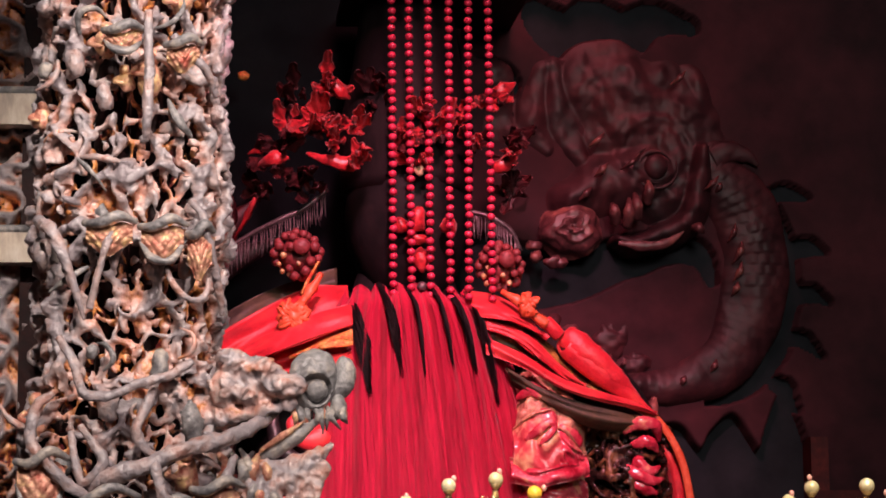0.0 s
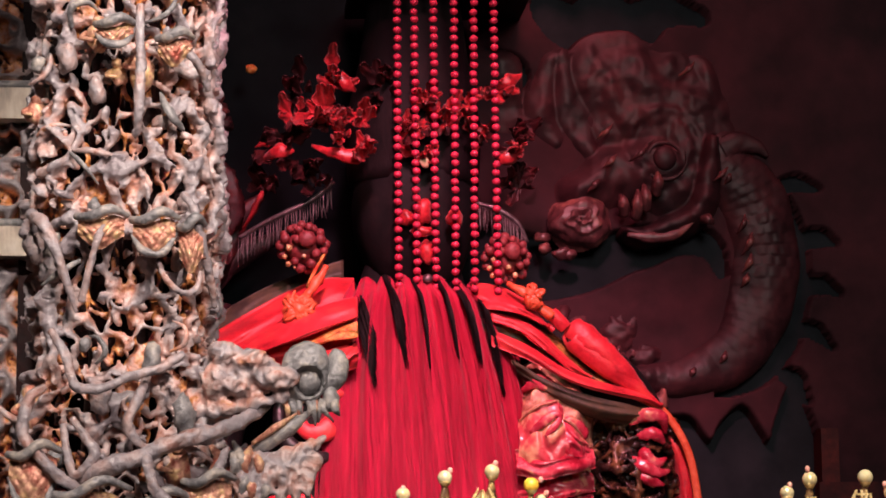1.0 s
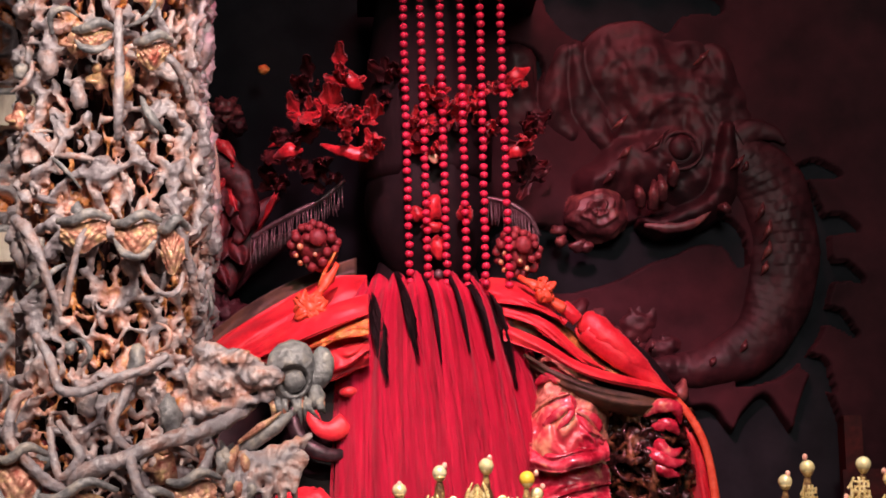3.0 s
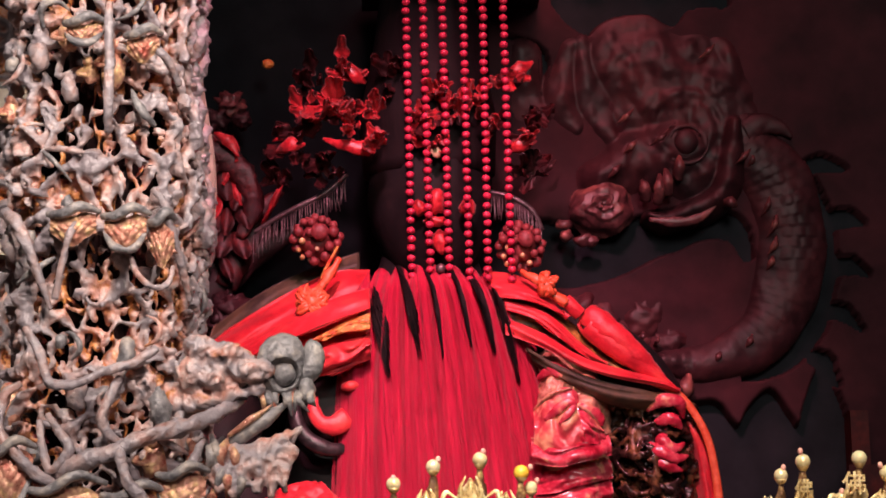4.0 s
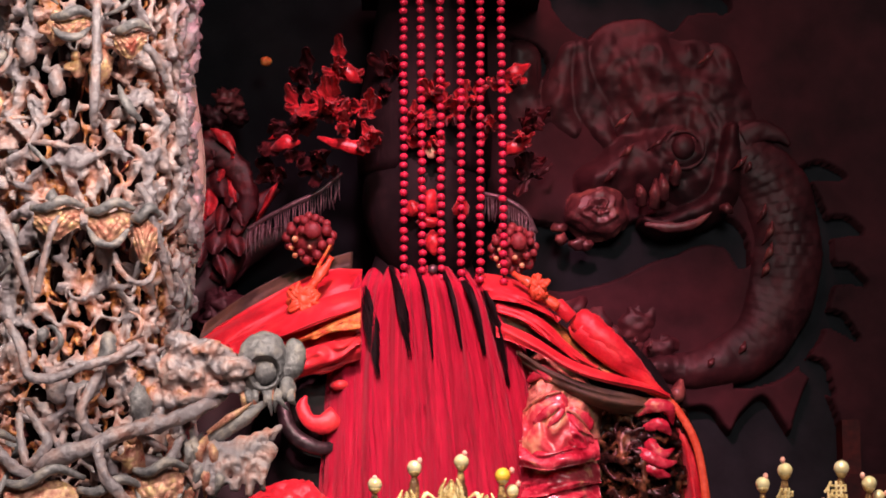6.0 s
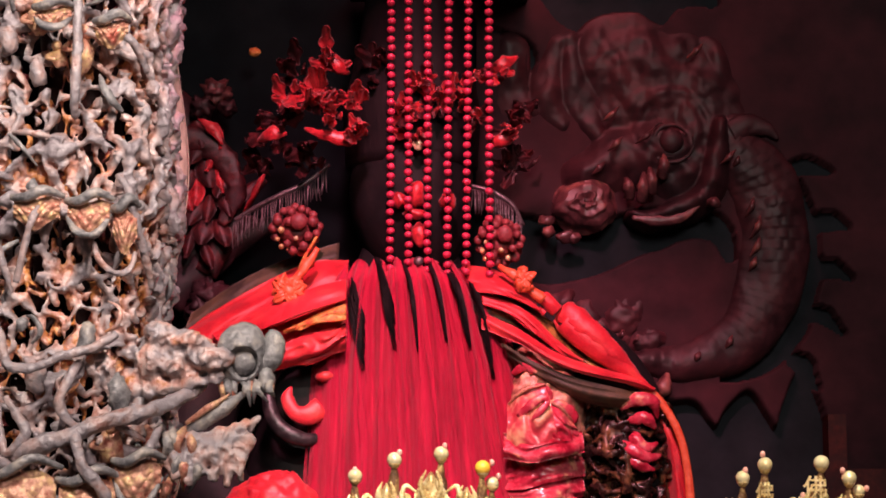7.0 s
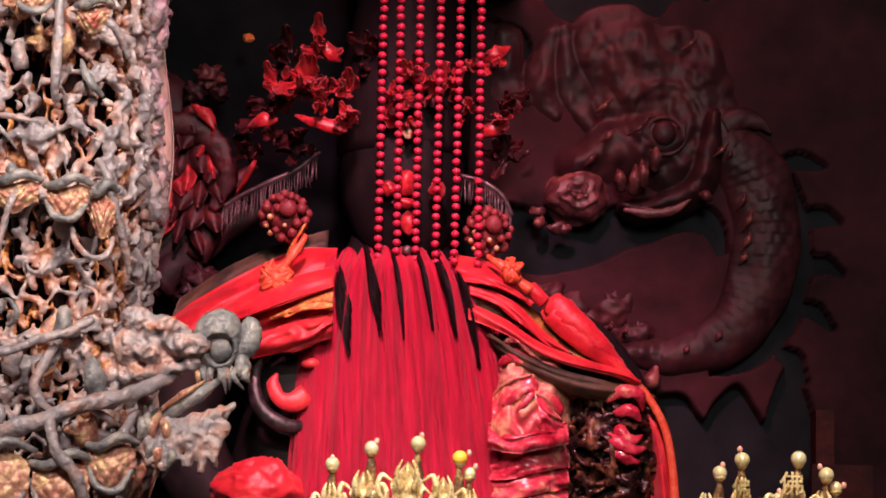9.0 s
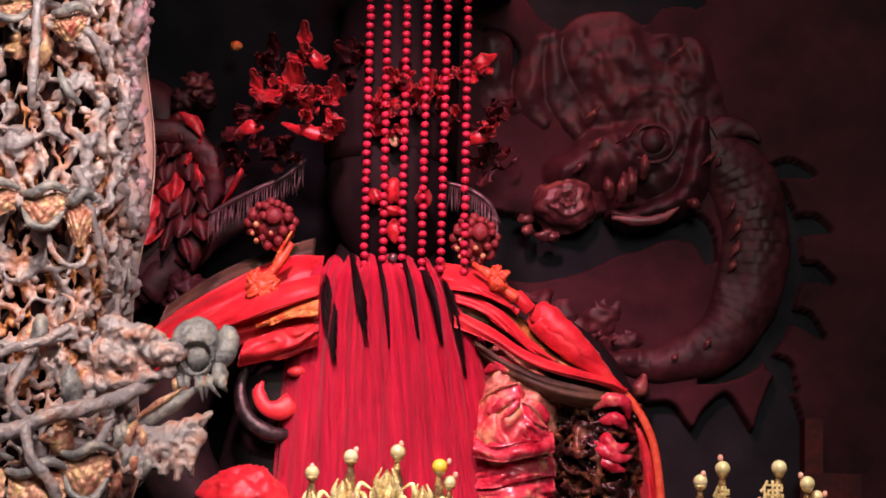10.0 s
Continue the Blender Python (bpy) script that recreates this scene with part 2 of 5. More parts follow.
LACQUER = material("grey_lacquer", [(0.008, 0.007, 0.008), (0.018, 0.014, 0.016), (0.05, 0.034, 0.037)], 0.35, 0.0, 30, 0.3)
BRONZE = material("tarnished_brown_gilt", [(0.08, 0.035, 0.018), (0.22, 0.11, 0.05), (0.55, 0.36, 0.14)], 0.35, 0.4, 90, 0.6)
RED_POST = material("worn_red_lacquer", [(0.02, 0.005, 0.006), (0.055, 0.009, 0.009), (0.11, 0.018, 0.014)], 0.55, 0.0, 14, 0.3, spec=0.2)


# ---- the setting ----
def setting(name, lo, hi, mat, label):
    return tagged(part(name, Geo().box(lo, hi), mat, flat=True), label, "structure", kind="structure")


setting("floor", (-3.2, -5.2, -0.1), (3.2, 1.0, 0.0), HALL, "dark stone temple floor in front of the altar")
setting("ceiling", (-3.2, -5.2, 3.3), (3.2, 1.0, 3.4), HALL, "smoke-dark plain ceiling over the shrine")
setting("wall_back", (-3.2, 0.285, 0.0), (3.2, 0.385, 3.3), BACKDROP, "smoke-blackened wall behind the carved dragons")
# sheet added to make this stretch of wall darker than its own colour
setting("dark_wall_sheet", (-1.2, 0.2790, 1.151), (0.058, 0.2845, 3.29), DARK_SHEET, "near-black sheet added behind the headdress and the dim dragon")
setting("wall_left", (-3.3, -5.2, 0.0), (-3.2, 1.0, 3.3), HALL, "plain dark side wall of the hall")
setting("wall_right", (3.2, -5.2, 0.0), (3.3, 1.0, 3.3), HALL, "plain dark side wall of the hall")
setting("wall_front", (-3.2, -5.3, 0.0), (3.2, -5.2, 3.3), HALL, "plain dark wall facing the altar")
setting("altar_platform", (-1.2, -0.45, 0.0), (1.6, 0.283, 1.15), HALL, "dark lacquered altar platform under the statue")
setting("altar_shelf", (-0.25, -0.72, 0.0), (0.9, -0.452, 1.36), HALL, "dark lacquered altar shelf in front of the statue")
setting("pillar_plinth", (-0.9, -0.95, 0.0), (-0.27, -0.455, 1.0), HALL, "dark plinth carrying the carved pillar")


# ---- carved pillar ----
CX, CY, AX, AY = -0.434, -0.640, 0.105, 0.155


def shell_point(a, z, off):
    """A point on the pillar's boxy oval outline at angle a, pushed out by off."""
    c, s = math.cos(a), math.sin(a)
    n = 5.0
    k = (abs(c) ** n + abs(s) ** n) ** (-1 / n)
    d = Vector((c / AX, s / AY)).normalized()
    bulge = 0.005 * math.sin(z * 21 + 1.0)
    return (CX + AX * k * c + d.x * (off + bulge), CY + AY * k * s + d.y * (off + bulge), z)


def vein(p, f, seed, width):
    """The rounded height of a meandering branch: 1 along its ridge, 0 off it."""
    w = Vector(p) * f + Vector((seed, seed * 1.7, seed * 0.3))
    w += 0.5 * noise.noise_vector(w * 1.3)
    d = abs(noise.noise(w)) / width
    return math.sqrt(1 - d * d) if d < 1 else 0.0


def carved_height(p):
    a = vein(p, 19, 3.1, 0.17)
    b = vein(p, 29, 11.7, 0.17)
    c = vein(p, 44, 23.9, 0.22)
    m = noise.noise(Vector(p) * 14 + Vector((7, 1, 4)))
    lump = max(0.0, noise.noise(Vector(p) * 34 + Vector((40, 3, 9)))) * 1.6
    h = max(0.0, a * 0.036 + 0.004 * lump, b * 0.026 + 0.006 * lump + 0.004, c * 0.017, (0.016 + 0.016 * lump) * min(1.0, max(0.0, (m - 0.12) * 9)))
    h += 0.0026 * noise.fractal(Vector(p) * 120, 0.9, 2.0, 2)
    return h


pillar = thing("carved_pillar", "openwork carved wooden dragon pillar, grey with soot over old gilding", "pillar")
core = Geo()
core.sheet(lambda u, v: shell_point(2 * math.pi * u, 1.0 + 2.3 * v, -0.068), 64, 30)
part("core", core, CARVED_CORE, pillar, "very dark red pillar core, shade of the holes painted in")



def lattice_noise(p, seed):
    """Gradient noise at many points at once, about -0.7 to 0.7."""
    r = np.random.RandomState(seed)
    perm = np.tile(r.permutation(256), 3)
    grad = r.normal(size=(256, 3))
    grad = (grad / np.linalg.norm(grad, axis=1)[:, None]).astype(np.float32)
    p = np.asarray(p, np.float32)
    base = np.floor(p).astype(np.int32)
    f = p - base
    fade = f * f * f * (f * (f * 6 - 15) + 10)
    total = np.zeros(len(p), np.float32)
    for i in (0, 1):
        for j in (0, 1):
            for k in (0, 1):
                x, y, z = (base[:, 0] + i) & 255, (base[:, 1] + j) & 255, (base[:, 2] + k) & 255
                g = grad[perm[perm[perm[x] + y] + z]]
                w = (fade[:, 0] if i else 1 - fade[:, 0]) * (fade[:, 1] if j else 1 - fade[:, 1]) * (fade[:, 2] if k else 1 - fade[:, 2])
                total += w * ((f[:, 0] - i) * g[:, 0] + (f[:, 1] - j) * g[:, 1] + (f[:, 2] - k) * g[:, 2])
    return total


def skin(field):
    """The surface where a field on a grid turns negative: points in grid steps, and four-cornered faces."""
    inside = field < 0
    n = np.array(field.shape) - 1
    corner = [(i, j, k) for i in (0, 1) for j in (0, 1) for k in (0, 1)]
    cut = lambda a, c: a[c[0]:c[0] + n[0], c[1]:c[1] + n[1], c[2]:c[2] + n[2]]
    count = sum(cut(inside, c).astype(int) for c in corner)
    mixed = (count > 0) & (count < 8)
    where = np.argwhere(mixed)
    index = -np.ones(mixed.shape, int)
    index[mixed] = np.arange(len(where))
    total, hits = np.zeros((len(where), 3)), np.zeros(len(where))
    for a in corner:
        for axis in range(3):
            if a[axis]:
                continue
            b = list(a)
            b[axis] = 1
            fa, fb = cut(field, a)[mixed], cut(field, b)[mixed]
            cross = (fa < 0) != (fb < 0)
            t = np.where(cross, fa / np.where(cross, fa - fb, 1), 0)
            at = np.array(a, float) + np.outer(t, np.eye(3)[axis])
            total += at * cross[:, None]
            hits += cross
    points = where + total / hits[:, None]
    faces = []
    for axis in range(3):
        lo = [slice(1, -1)] * 3
        hi = list(lo)
        lo[axis], hi[axis] = slice(0, -1), slice(1, None)
        a, b = inside[tuple(lo)], inside[tuple(hi)]
        e1, e2 = np.eye(3, dtype=int)[(axis + 1) % 3], np.eye(3, dtype=int)[(axis + 2) % 3]
        for way, sel in ((1, a & ~b), (-1, ~a & b)):
            c = np.argwhere(sel) + 1
            c[:, axis] -= 1
            ring = [index[tuple((c - d).T)] for d in (0 * e1, e1, e1 + e2, e2)]
            faces.append(np.stack(ring[::way], 1))
    return points, np.concatenate(faces)


def web(U, V, size, seed, keep=1.0):
    """Distance to the edges of a net of uneven meshes about size wide; some edges are left out."""
    r = np.random.RandomState(seed)
    n = 64
    jit = r.uniform(0.08, 0.92, (n, n, 2))
    tag = r.randint(0, 9999, (n, n))
    u, v = U / size, V / size
    iu, iv = np.floor(u).astype(int), np.floor(v).astype(int)
    cand, mark = [], []
    for di in (-2, -1, 0, 1, 2):
        for dj in (-2, -1, 0, 1, 2):
            a, b = (iu + di) % n, (iv + dj) % n
            cand.append(np.stack([iu + di + jit[a, b, 0] - u, iv + dj + jit[a, b, 1] - v], -1))
            mark.append(tag[a, b])
    cand, mark = np.array(cand), np.array(mark)
    d2 = (cand**2).sum(-1)
    first = d2.argmin(0)
    take = lambda arr, i: np.take_along_axis(arr, i[None], 0)[0]
    p1 = np.stack([take(cand[..., k], first) for k in (0, 1)], -1)
    m1 = take(mark, first)
    best = np.full(U.shape, 9.0)
    for k in range(25):
        p2 = cand[k]
        gap = np.linalg.norm(p2 - p1, axis=-1)
        e = ((p2**2).sum(-1) - (p1**2).sum(-1)) / (2 * np.maximum(gap, 1e-6))
        on = (gap > 1e-6) & (((m1 + mark[k]) * 7919 % 1000) / 1000.0 < keep)
        best = np.minimum(best, np.where(on, e, 9.0))
    return best * size


GRAIN = 0.0024
angles, prev = [], None
for a in np.linspace(-0.86 * math.pi, 0.36 * math.pi, 5200):
    p = np.array(shell_point(a, 0, 0))
    if prev is None or np.linalg.norm(p - prev) >= GRAIN:
        angles.append(a)
        prev = p
zs = np.arange(1.43, 2.16, GRAIN)
ds = np.linspace(-0.062, 0.018, 34)
inner = np.array([[shell_point(a, z, ds[0]) for z in zs] for a in angles])
outer = np.array([[shell_point(a, z, ds[-1]) for z in zs] for a in angles])
mixes = np.linspace(0, 1, len(ds))[:, None]
grid = inner[:, :, None] * (1 - mixes) + outer[:, :, None] * mixes
P = grid.reshape(-1, 3).astype(np.float32)
U0, V0 = np.meshgrid(np.arange(len(angles)) * GRAIN, zs, indexing="ij")
Q = np.stack([U0.ravel(), V0.ravel(), 0 * U0.ravel()], 1)
plane = lambda f, seed: lattice_noise(Q * f, seed).reshape(U0.shape)
D = ds[None, None, :]
field = np.full(grid.shape[:3], 1.0)
# nets of branches one behind the other: mesh width, thickness, depth of the axis, how far it winds in and out, share of edges
for size, r, mid, wind, keep, seed in ((0.060, 0.0058, -0.001, 0.018, 0.58, 101), (0.046, 0.0046, -0.009, 0.022, 0.68, 103), (0.040, 0.0040, -0.028, 0.020, 0.62, 107)):
    wu = U0 * 1.25 + size * (0.60 * plane(1.1 / size, seed + 1) + 0.30 * plane(2.6 / size, seed + 2))
    wv = V0 * 0.85 + size * (0.60 * plane(1.1 / size, seed + 3) + 0.30 * plane(2.6 / size, seed + 4))
    e = web(wu, wv, size, seed, keep)[..., None]
    axis = (mid + wind * (plane(0.9 / size, seed + 5) + 0.5 * plane(2.4 / size, seed + 6)))[..., None]
    thick = (r * (1 + 0.9 * plane(0.8 / size, seed + 7) + 0.9 * plane(60, seed + 8) + 0.5 * plane(130, seed + 9)))[..., None]
    field = np.minimum(field, np.hypot(e, 0.75 * (D - axis)) - thick)
# leaves, blossoms and little figures in clumps between the branches, their edges jagged and their faces crumpled
for f, level, mid, seed in ((19, 0.25, -0.014, 121), (33, 0.26, -0.006, 123), (24, 0.27, -0.034, 125), (46, 0.31, -0.010, 127)):
    clump = ((level - plane(f, seed) - 0.22 * plane(75, seed + 4)) / (f * 1.5))[..., None]
    crumple = (0.013 * plane(48, seed + 1) + 0.010 * np.abs(plane(80, seed + 2)))[..., None]
    body_depth = mid + 0.020 * plane(9, seed + 3)[..., None]
    field = np.minimum(field, np.maximum(clump, np.abs(D - body_depth + crumple) - 0.0055))
# smooth gilded panels deep behind some of the branches
panel = ((0.19 - plane(7.5, 141)) / 12 + 0.004 * plane(40, 142))[..., None]
field = np.minimum(field, np.maximum(panel, np.abs(D + 0.030 + 0.014 * plane(14, 143)[..., None] + 0.004 * np.abs(plane(50, 144))[..., None]) - 0.006))
field = field.ravel() - 0.0012 + 0.0018 * lattice_noise(P * 125, 37) + 0.0075 * np.abs(lattice_noise(P * 50, 38)) + 0.0030 * np.abs(lattice_noise(P * 105, 39))
depth = np.tile(np.linspace(0, 1, len(ds)), len(angles) * len(zs))
field[(depth == 1)] = 0.01
field[(depth == 0)] = 0.01
points, quads = skin(field.reshape(len(angles), len(zs), len(ds)))
low = np.floor(points).astype(int)
frac = points - low
low = np.minimum(low, np.array(grid.shape[:3]) - 2)
place = np.zeros((len(points), 3))
for i in (0, 1):
    for j in (0, 1):
        for k in (0, 1):
            w = np.abs(1 - i - frac[:, 0]) * np.abs(1 - j - frac[:, 1]) * np.abs(1 - k - frac[:, 2])
            place += w[:, None] * grid[low[:, 0] + i, low[:, 1] + j, low[:, 2] + k]
# depth drives the colour, so the deepest parts get the painted shade
part("openwork_carving", Geo().add(place.tolist(), quads.tolist(), (-0.14 + 0.82 * points[:, 2] / (len(ds) - 1)).tolist()), CARVED, pillar, "tangled carved branches, leaves and clouds, grey over gilt, holes painted dark")

# a pale board stands behind the carving and shows along its edge
board = Geo()
board.sheet(lambda u, v: (-0.56 + 0.228 * u + (0.010 * math.sin(v * 23 + 0.6) - 0.012 * math.exp(-((v - 0.28) / 0.03) ** 2)) * u, -0.485 + 0.004 * math.sin(9 * v), 1.05 + 1.4 * v), 12, 90, 0.022)
part("backing_board", board, WOOD_EDGE, pillar, "pale wooden board with a curved edge")

# added sheet that hides the pale board, so the holes stay dark
part("dark_hole_panel", Geo().box((-0.57, -0.516, 1.0), (-0.352, -0.496, 2.45)), CARVED_CORE, pillar, "dark panel added inside the openwork to keep its holes dark", flat=True)
rng = random.Random(5)


def front_y(x):
    k = min(1.0, abs((x - CX) / AX))
    return CY - AY * (1 - k**5) ** (1 / 5) if k < 1 else CY


def branch(pts, radii, mat=CARVED, name="branch", seed=0):
    part(name, Geo().tube(pts, [r * 0.66 for r in radii], 12, 14, 0.85, h=0.52, knob=0.42, seed=seed), mat, pillar)


# the long branches that stand proud of the tangle
branch([(-0.505, -0.822, 1.66), (-0.488, -0.832, 1.634), (-0.477, -0.836, 1.600), (-0.446, -0.838, 1.597), (-0.416, -0.836, 1.610), (-0.386, -0.832, 1.619), (-0.362, -0.82, 1.635)], [0.006, 0.008, 0.0085, 0.007, 0.008, 0.006])
branch([(-0.475, -0.815, 1.492), (-0.455, -0.835, 1.508), (-0.409, -0.842, 1.522), (-0.367, -0.835, 1.540), (-0.325, -0.815, 1.552), (-0.295, -0.79, 1.568), (-0.272, -0.77, 1.585)], [0.012, 0.015, 0.013, 0.014, 0.012, 0.010])
branch([(-0.413, -0.826, 2.02), (-0.412, -0.836, 1.96), (-0.413, -0.834, 1.90), (-0.415, -0.822, 1.875)], [0.006, 0.008, 0.008, 0.005])
branch([(-0.53, -0.80, 1.79), (-0.515, -0.825, 1.775), (-0.50, -0.83, 1.745), (-0.488, -0.825, 1.71), (-0.478, -0.815, 1.68)], [0.010, 0.012, 0.010, 0.007, 0.003])
branch([(-0.44, -0.82, 1.78), (-0.452, -0.838, 1.765), (-0.462, -0.835, 1.73), (-0.472, -0.825, 1.69)], [0.004, 0.006, 0.006, 0.005])
branch([(-0.40, -0.80, 1.62), (-0.408, -0.83, 1.59), (-0.42, -0.835, 1.56), (-0.405, -0.83, 1.535), (-0.385, -0.82, 1.54)], [0.005, 0.008, 0.009, 0.007, 0.004])
branch([(-0.395, -0.825, 1.50), (-0.40, -0.845, 1.525), (-0.392, -0.85, 1.49), (-0.37, -0.845, 1.465), (-0.36, -0.83, 1.43)], [0.005, 0.008, 0.010, 0.010, 0.008])
branch([(-0.315, -0.80, 1.535), (-0.325, -0.82, 1.51), (-0.335, -0.825, 1.48), (-0.328, -0.815, 1.44), (-0.33, -0.80, 1.40)], [0.005, 0.009, 0.010, 0.009, 0.007])
branch([(-0.51, -0.82, 1.60), (-0.525, -0.83, 1.585), (-0.53, -0.835, 1.55), (-0.505, -0.84, 1.515), (-0.48, -0.835, 1.495), (-0.46, -0.825, 1.48)], [0.006, 0.009, 0.010, 0.010, 0.009, 0.006])
branch([(-0.48, -0.825, 1.565), (-0.465, -0.835, 1.545), (-0.455, -0.838, 1.525), (-0.475, -0.835, 1.505), (-0.485, -0.825, 1.53), (-0.49, -0.815, 1.56)], [0.005, 0.007, 0.008, 0.007, 0.007, 0.005])
branch([(-0.385, -0.815, 1.995), (-0.37, -0.825, 1.975), (-0.35, -0.82, 1.955), (-0.338, -0.80, 1.93)], [0.007, 0.008, 0.007, 0.005])
branch([(-0.365, -0.82, 1.81), (-0.352, -0.83, 1.79), (-0.345, -0.825, 1.76), (-0.335, -0.80, 1.72), (-0.33, -0.78, 1.69)], [0.006, 0.007, 0.008, 0.007, 0.004])
branch([(-0.39, -0.815, 1.735), (-0.382, -0.835, 1.715), (-0.365, -0.835, 1.70), (-0.35, -0.825, 1.705), (-0.345, -0.815, 1.725)], [0.004, 0.005, 0.005, 0.005, 0.004])

# curved dragon-body plates with pale rims
for (x0, z0, w, hgt) in [(-0.462, 1.452, 0.080, 0.075), (-0.388, 1.450, 0.062, 0.060), (-0.520, 1.500, 0.050, 0.060), (-0.335, 1.475, 0.050, 0.050), (-0.395, 1.762, 0.046, 0.040), (-0.452, 1.768, 0.050, 0.034), (-0.44, 1.985, 0.040, 0.026), (-0.375, 1.968, 0.036, 0.03), (-0.355, 1.75, 0.026, 0.05)]:
    g = Geo()
    g.sheet(lambda u, v: (x0 + (u - 0.5) * w, -0.822 - 0.016 * math.cos((u - 0.5) * 2.4) * math.cos((v - 0.5) * 2.6) - 0.003 * abs(math.sin(11 * u + 9 * v)) * abs(math.sin(11 * u - 9 * v)), z0 + (v - 0.5) * hgt * (0.55 + 0.45 * math.sin(math.pi * u)) + 0.004 * math.cos(u * 7)), 40, 28, 0.008)
    part("scale_plate", g, CARVED_PINK, pillar, "pinkish gilt plate of carved scales")
    g = Geo().tube([(x0 - w * 0.55, -0.826, z0 + hgt * 0.45), (x0 - w * 0.2, -0.840, z0 + hgt * 0.40), (x0 + w * 0.2, -0.842, z0 + hgt * 0.62), (x0 + w * 0.58, -0.826, z0 + hgt * 0.5)], [0.004, 0.006, 0.006, 0.003], 8, 6)
    part("rim", g, CARVED_GREY, pillar)
    if x0 in (-0.355, -0.452, -0.375):
        continue
    g = Geo().tube([(x0 - w * 0.52, -0.824, z0 + hgt * 0.05), (x0 - w * 0.25, -0.838, z0 - hgt * 0.45), (x0 + w * 0.2, -0.838, z0 - hgt * 0.50), (x0 + w * 0.52, -0.824, z0 + hgt * 0.1)], [0.002, 0.0045, 0.0045, 0.002], 8, 8, knob=0.4)
    part("rim", g, CARVED_GREY, pillar)

# small figures, fruit and rocks among the branches
for i in range(30):
    x = rng.uniform(-0.53, -0.338)
    z = rng.uniform(1.42, 2.14)
    y = front_y(x) - rng.uniform(-0.004, 0.012)
    s = rng.uniform(0.007, 0.014)
    g = Geo().blob((x, y, z), (s, s * 0.9, s * rng.uniform(1.0, 1.6)), 0.5, 70, i, 9, 12)
    if i % 3 == 0:
        g.blob((x + rng.uniform(-0.004, 0.004), y - 0.004, z + s * 1.5), s * 0.62, 0.3, 90, i + 50, 7, 10)
        g.tube([(x - s, y, z + s * 0.6), (x - s * 1.4, y - 0.006, z), (x - s * 0.3, y - s * 1.2, z - s * 0.4)], [0.003, 0.0035, 0.002], 6, 4)
    part("carved_figure" if i % 3 == 0 else "carved_rock", g, (CARVED_PINK, CARVED, CARVED_GREY)[i % 3], pillar)

# thin curling twigs over front and right side
for i in range(26):
    side = i % 4 == 3
    z = rng.uniform(1.42, 2.16)
    if side:
        x, y = -0.337, rng.uniform(-0.78, -0.52)
    else:
        x = rng.uniform(-0.535, -0.345)
        y = front_y(x) - 0.006
    pts, ang = [], rng.uniform(0, 6.28)
    curl = rng.uniform(-1.1, 1.1)
    for k in range(5):
        lift = 0.012 * math.sin(math.pi * k / 4)
        pts.append((x + (lift if side else 0), y - (0 if side else lift), z))
        step = rng.uniform(0.009, 0.016)
        if side:
            y += step * math.cos(ang)
        else:
            x += step * math.cos(ang)
        z += step * math.sin(ang)
        ang += curl
    r = rng.uniform(0.0025, 0.0055)
    part("twig", Geo().tube(pts, [r * 0.5, r, r * 0.9, r * 0.3], 8, 7, h=0.36 + 0.06 * (i % 4), knob=0.28, seed=i), CARVED if i % 3 else CARVED_GREY, pillar)

# the beast's head that juts out beside the pillar


def ell(P, c, r):
    """Signed distance, roughly, to an ellipsoid."""
    return (np.linalg.norm((P - np.array(c)) / np.array(r), axis=1) - 1) * min(r)


def bar(P, a, b, ra, rb):
    """Signed distance to a round tapering bar."""
    a, d = np.array(a), np.array(b) - np.array(a)
    t = np.clip((P - a) @ d / (d @ d), 0, 1)
    return np.linalg.norm(P - a - t[:, None] * d, axis=1) - (ra + (rb - ra) * t)


def blend(a, b, k):
    """Union of two forms with a soft joint k wide."""
    h = np.clip(0.5 + 0.5 * (b - a) / k, 0, 1)
    return b * (1 - h) + a * h - k * h * (1 - h)


def sculpt(name, lo, hi, step, form, mat, parent, label="", tint=None):
    """A carved form from a field over a box."""
    axes = [np.arange(a, b, step) for a, b in zip(lo, hi)]
    G = np.stack(np.meshgrid(*axes, indexing="ij"), -1)
    P = G.reshape(-1, 3)
    field = form(P).reshape(G.shape[:3])
    for axis in range(3):
        for end in (0, -1):
            edge = [slice(None)] * 3
            edge[axis] = end
            field[tuple(edge)] = np.maximum(field[tuple(edge)], step)
    points, quads = skin(field)
    place = np.array(lo) + points * step
    h = tint(place).tolist() if tint else 0.55
    return part(name, Geo().add(place.tolist(), quads.tolist(), h), mat, parent, label)


def grained(f, P):
    return f - 0.0022 + 0.0052 * lattice_noise(P * 62, 81) + 0.011 * np.abs(lattice_noise(P * 70, 85)) + 0.0022 * lattice_noise(P * 150, 82)


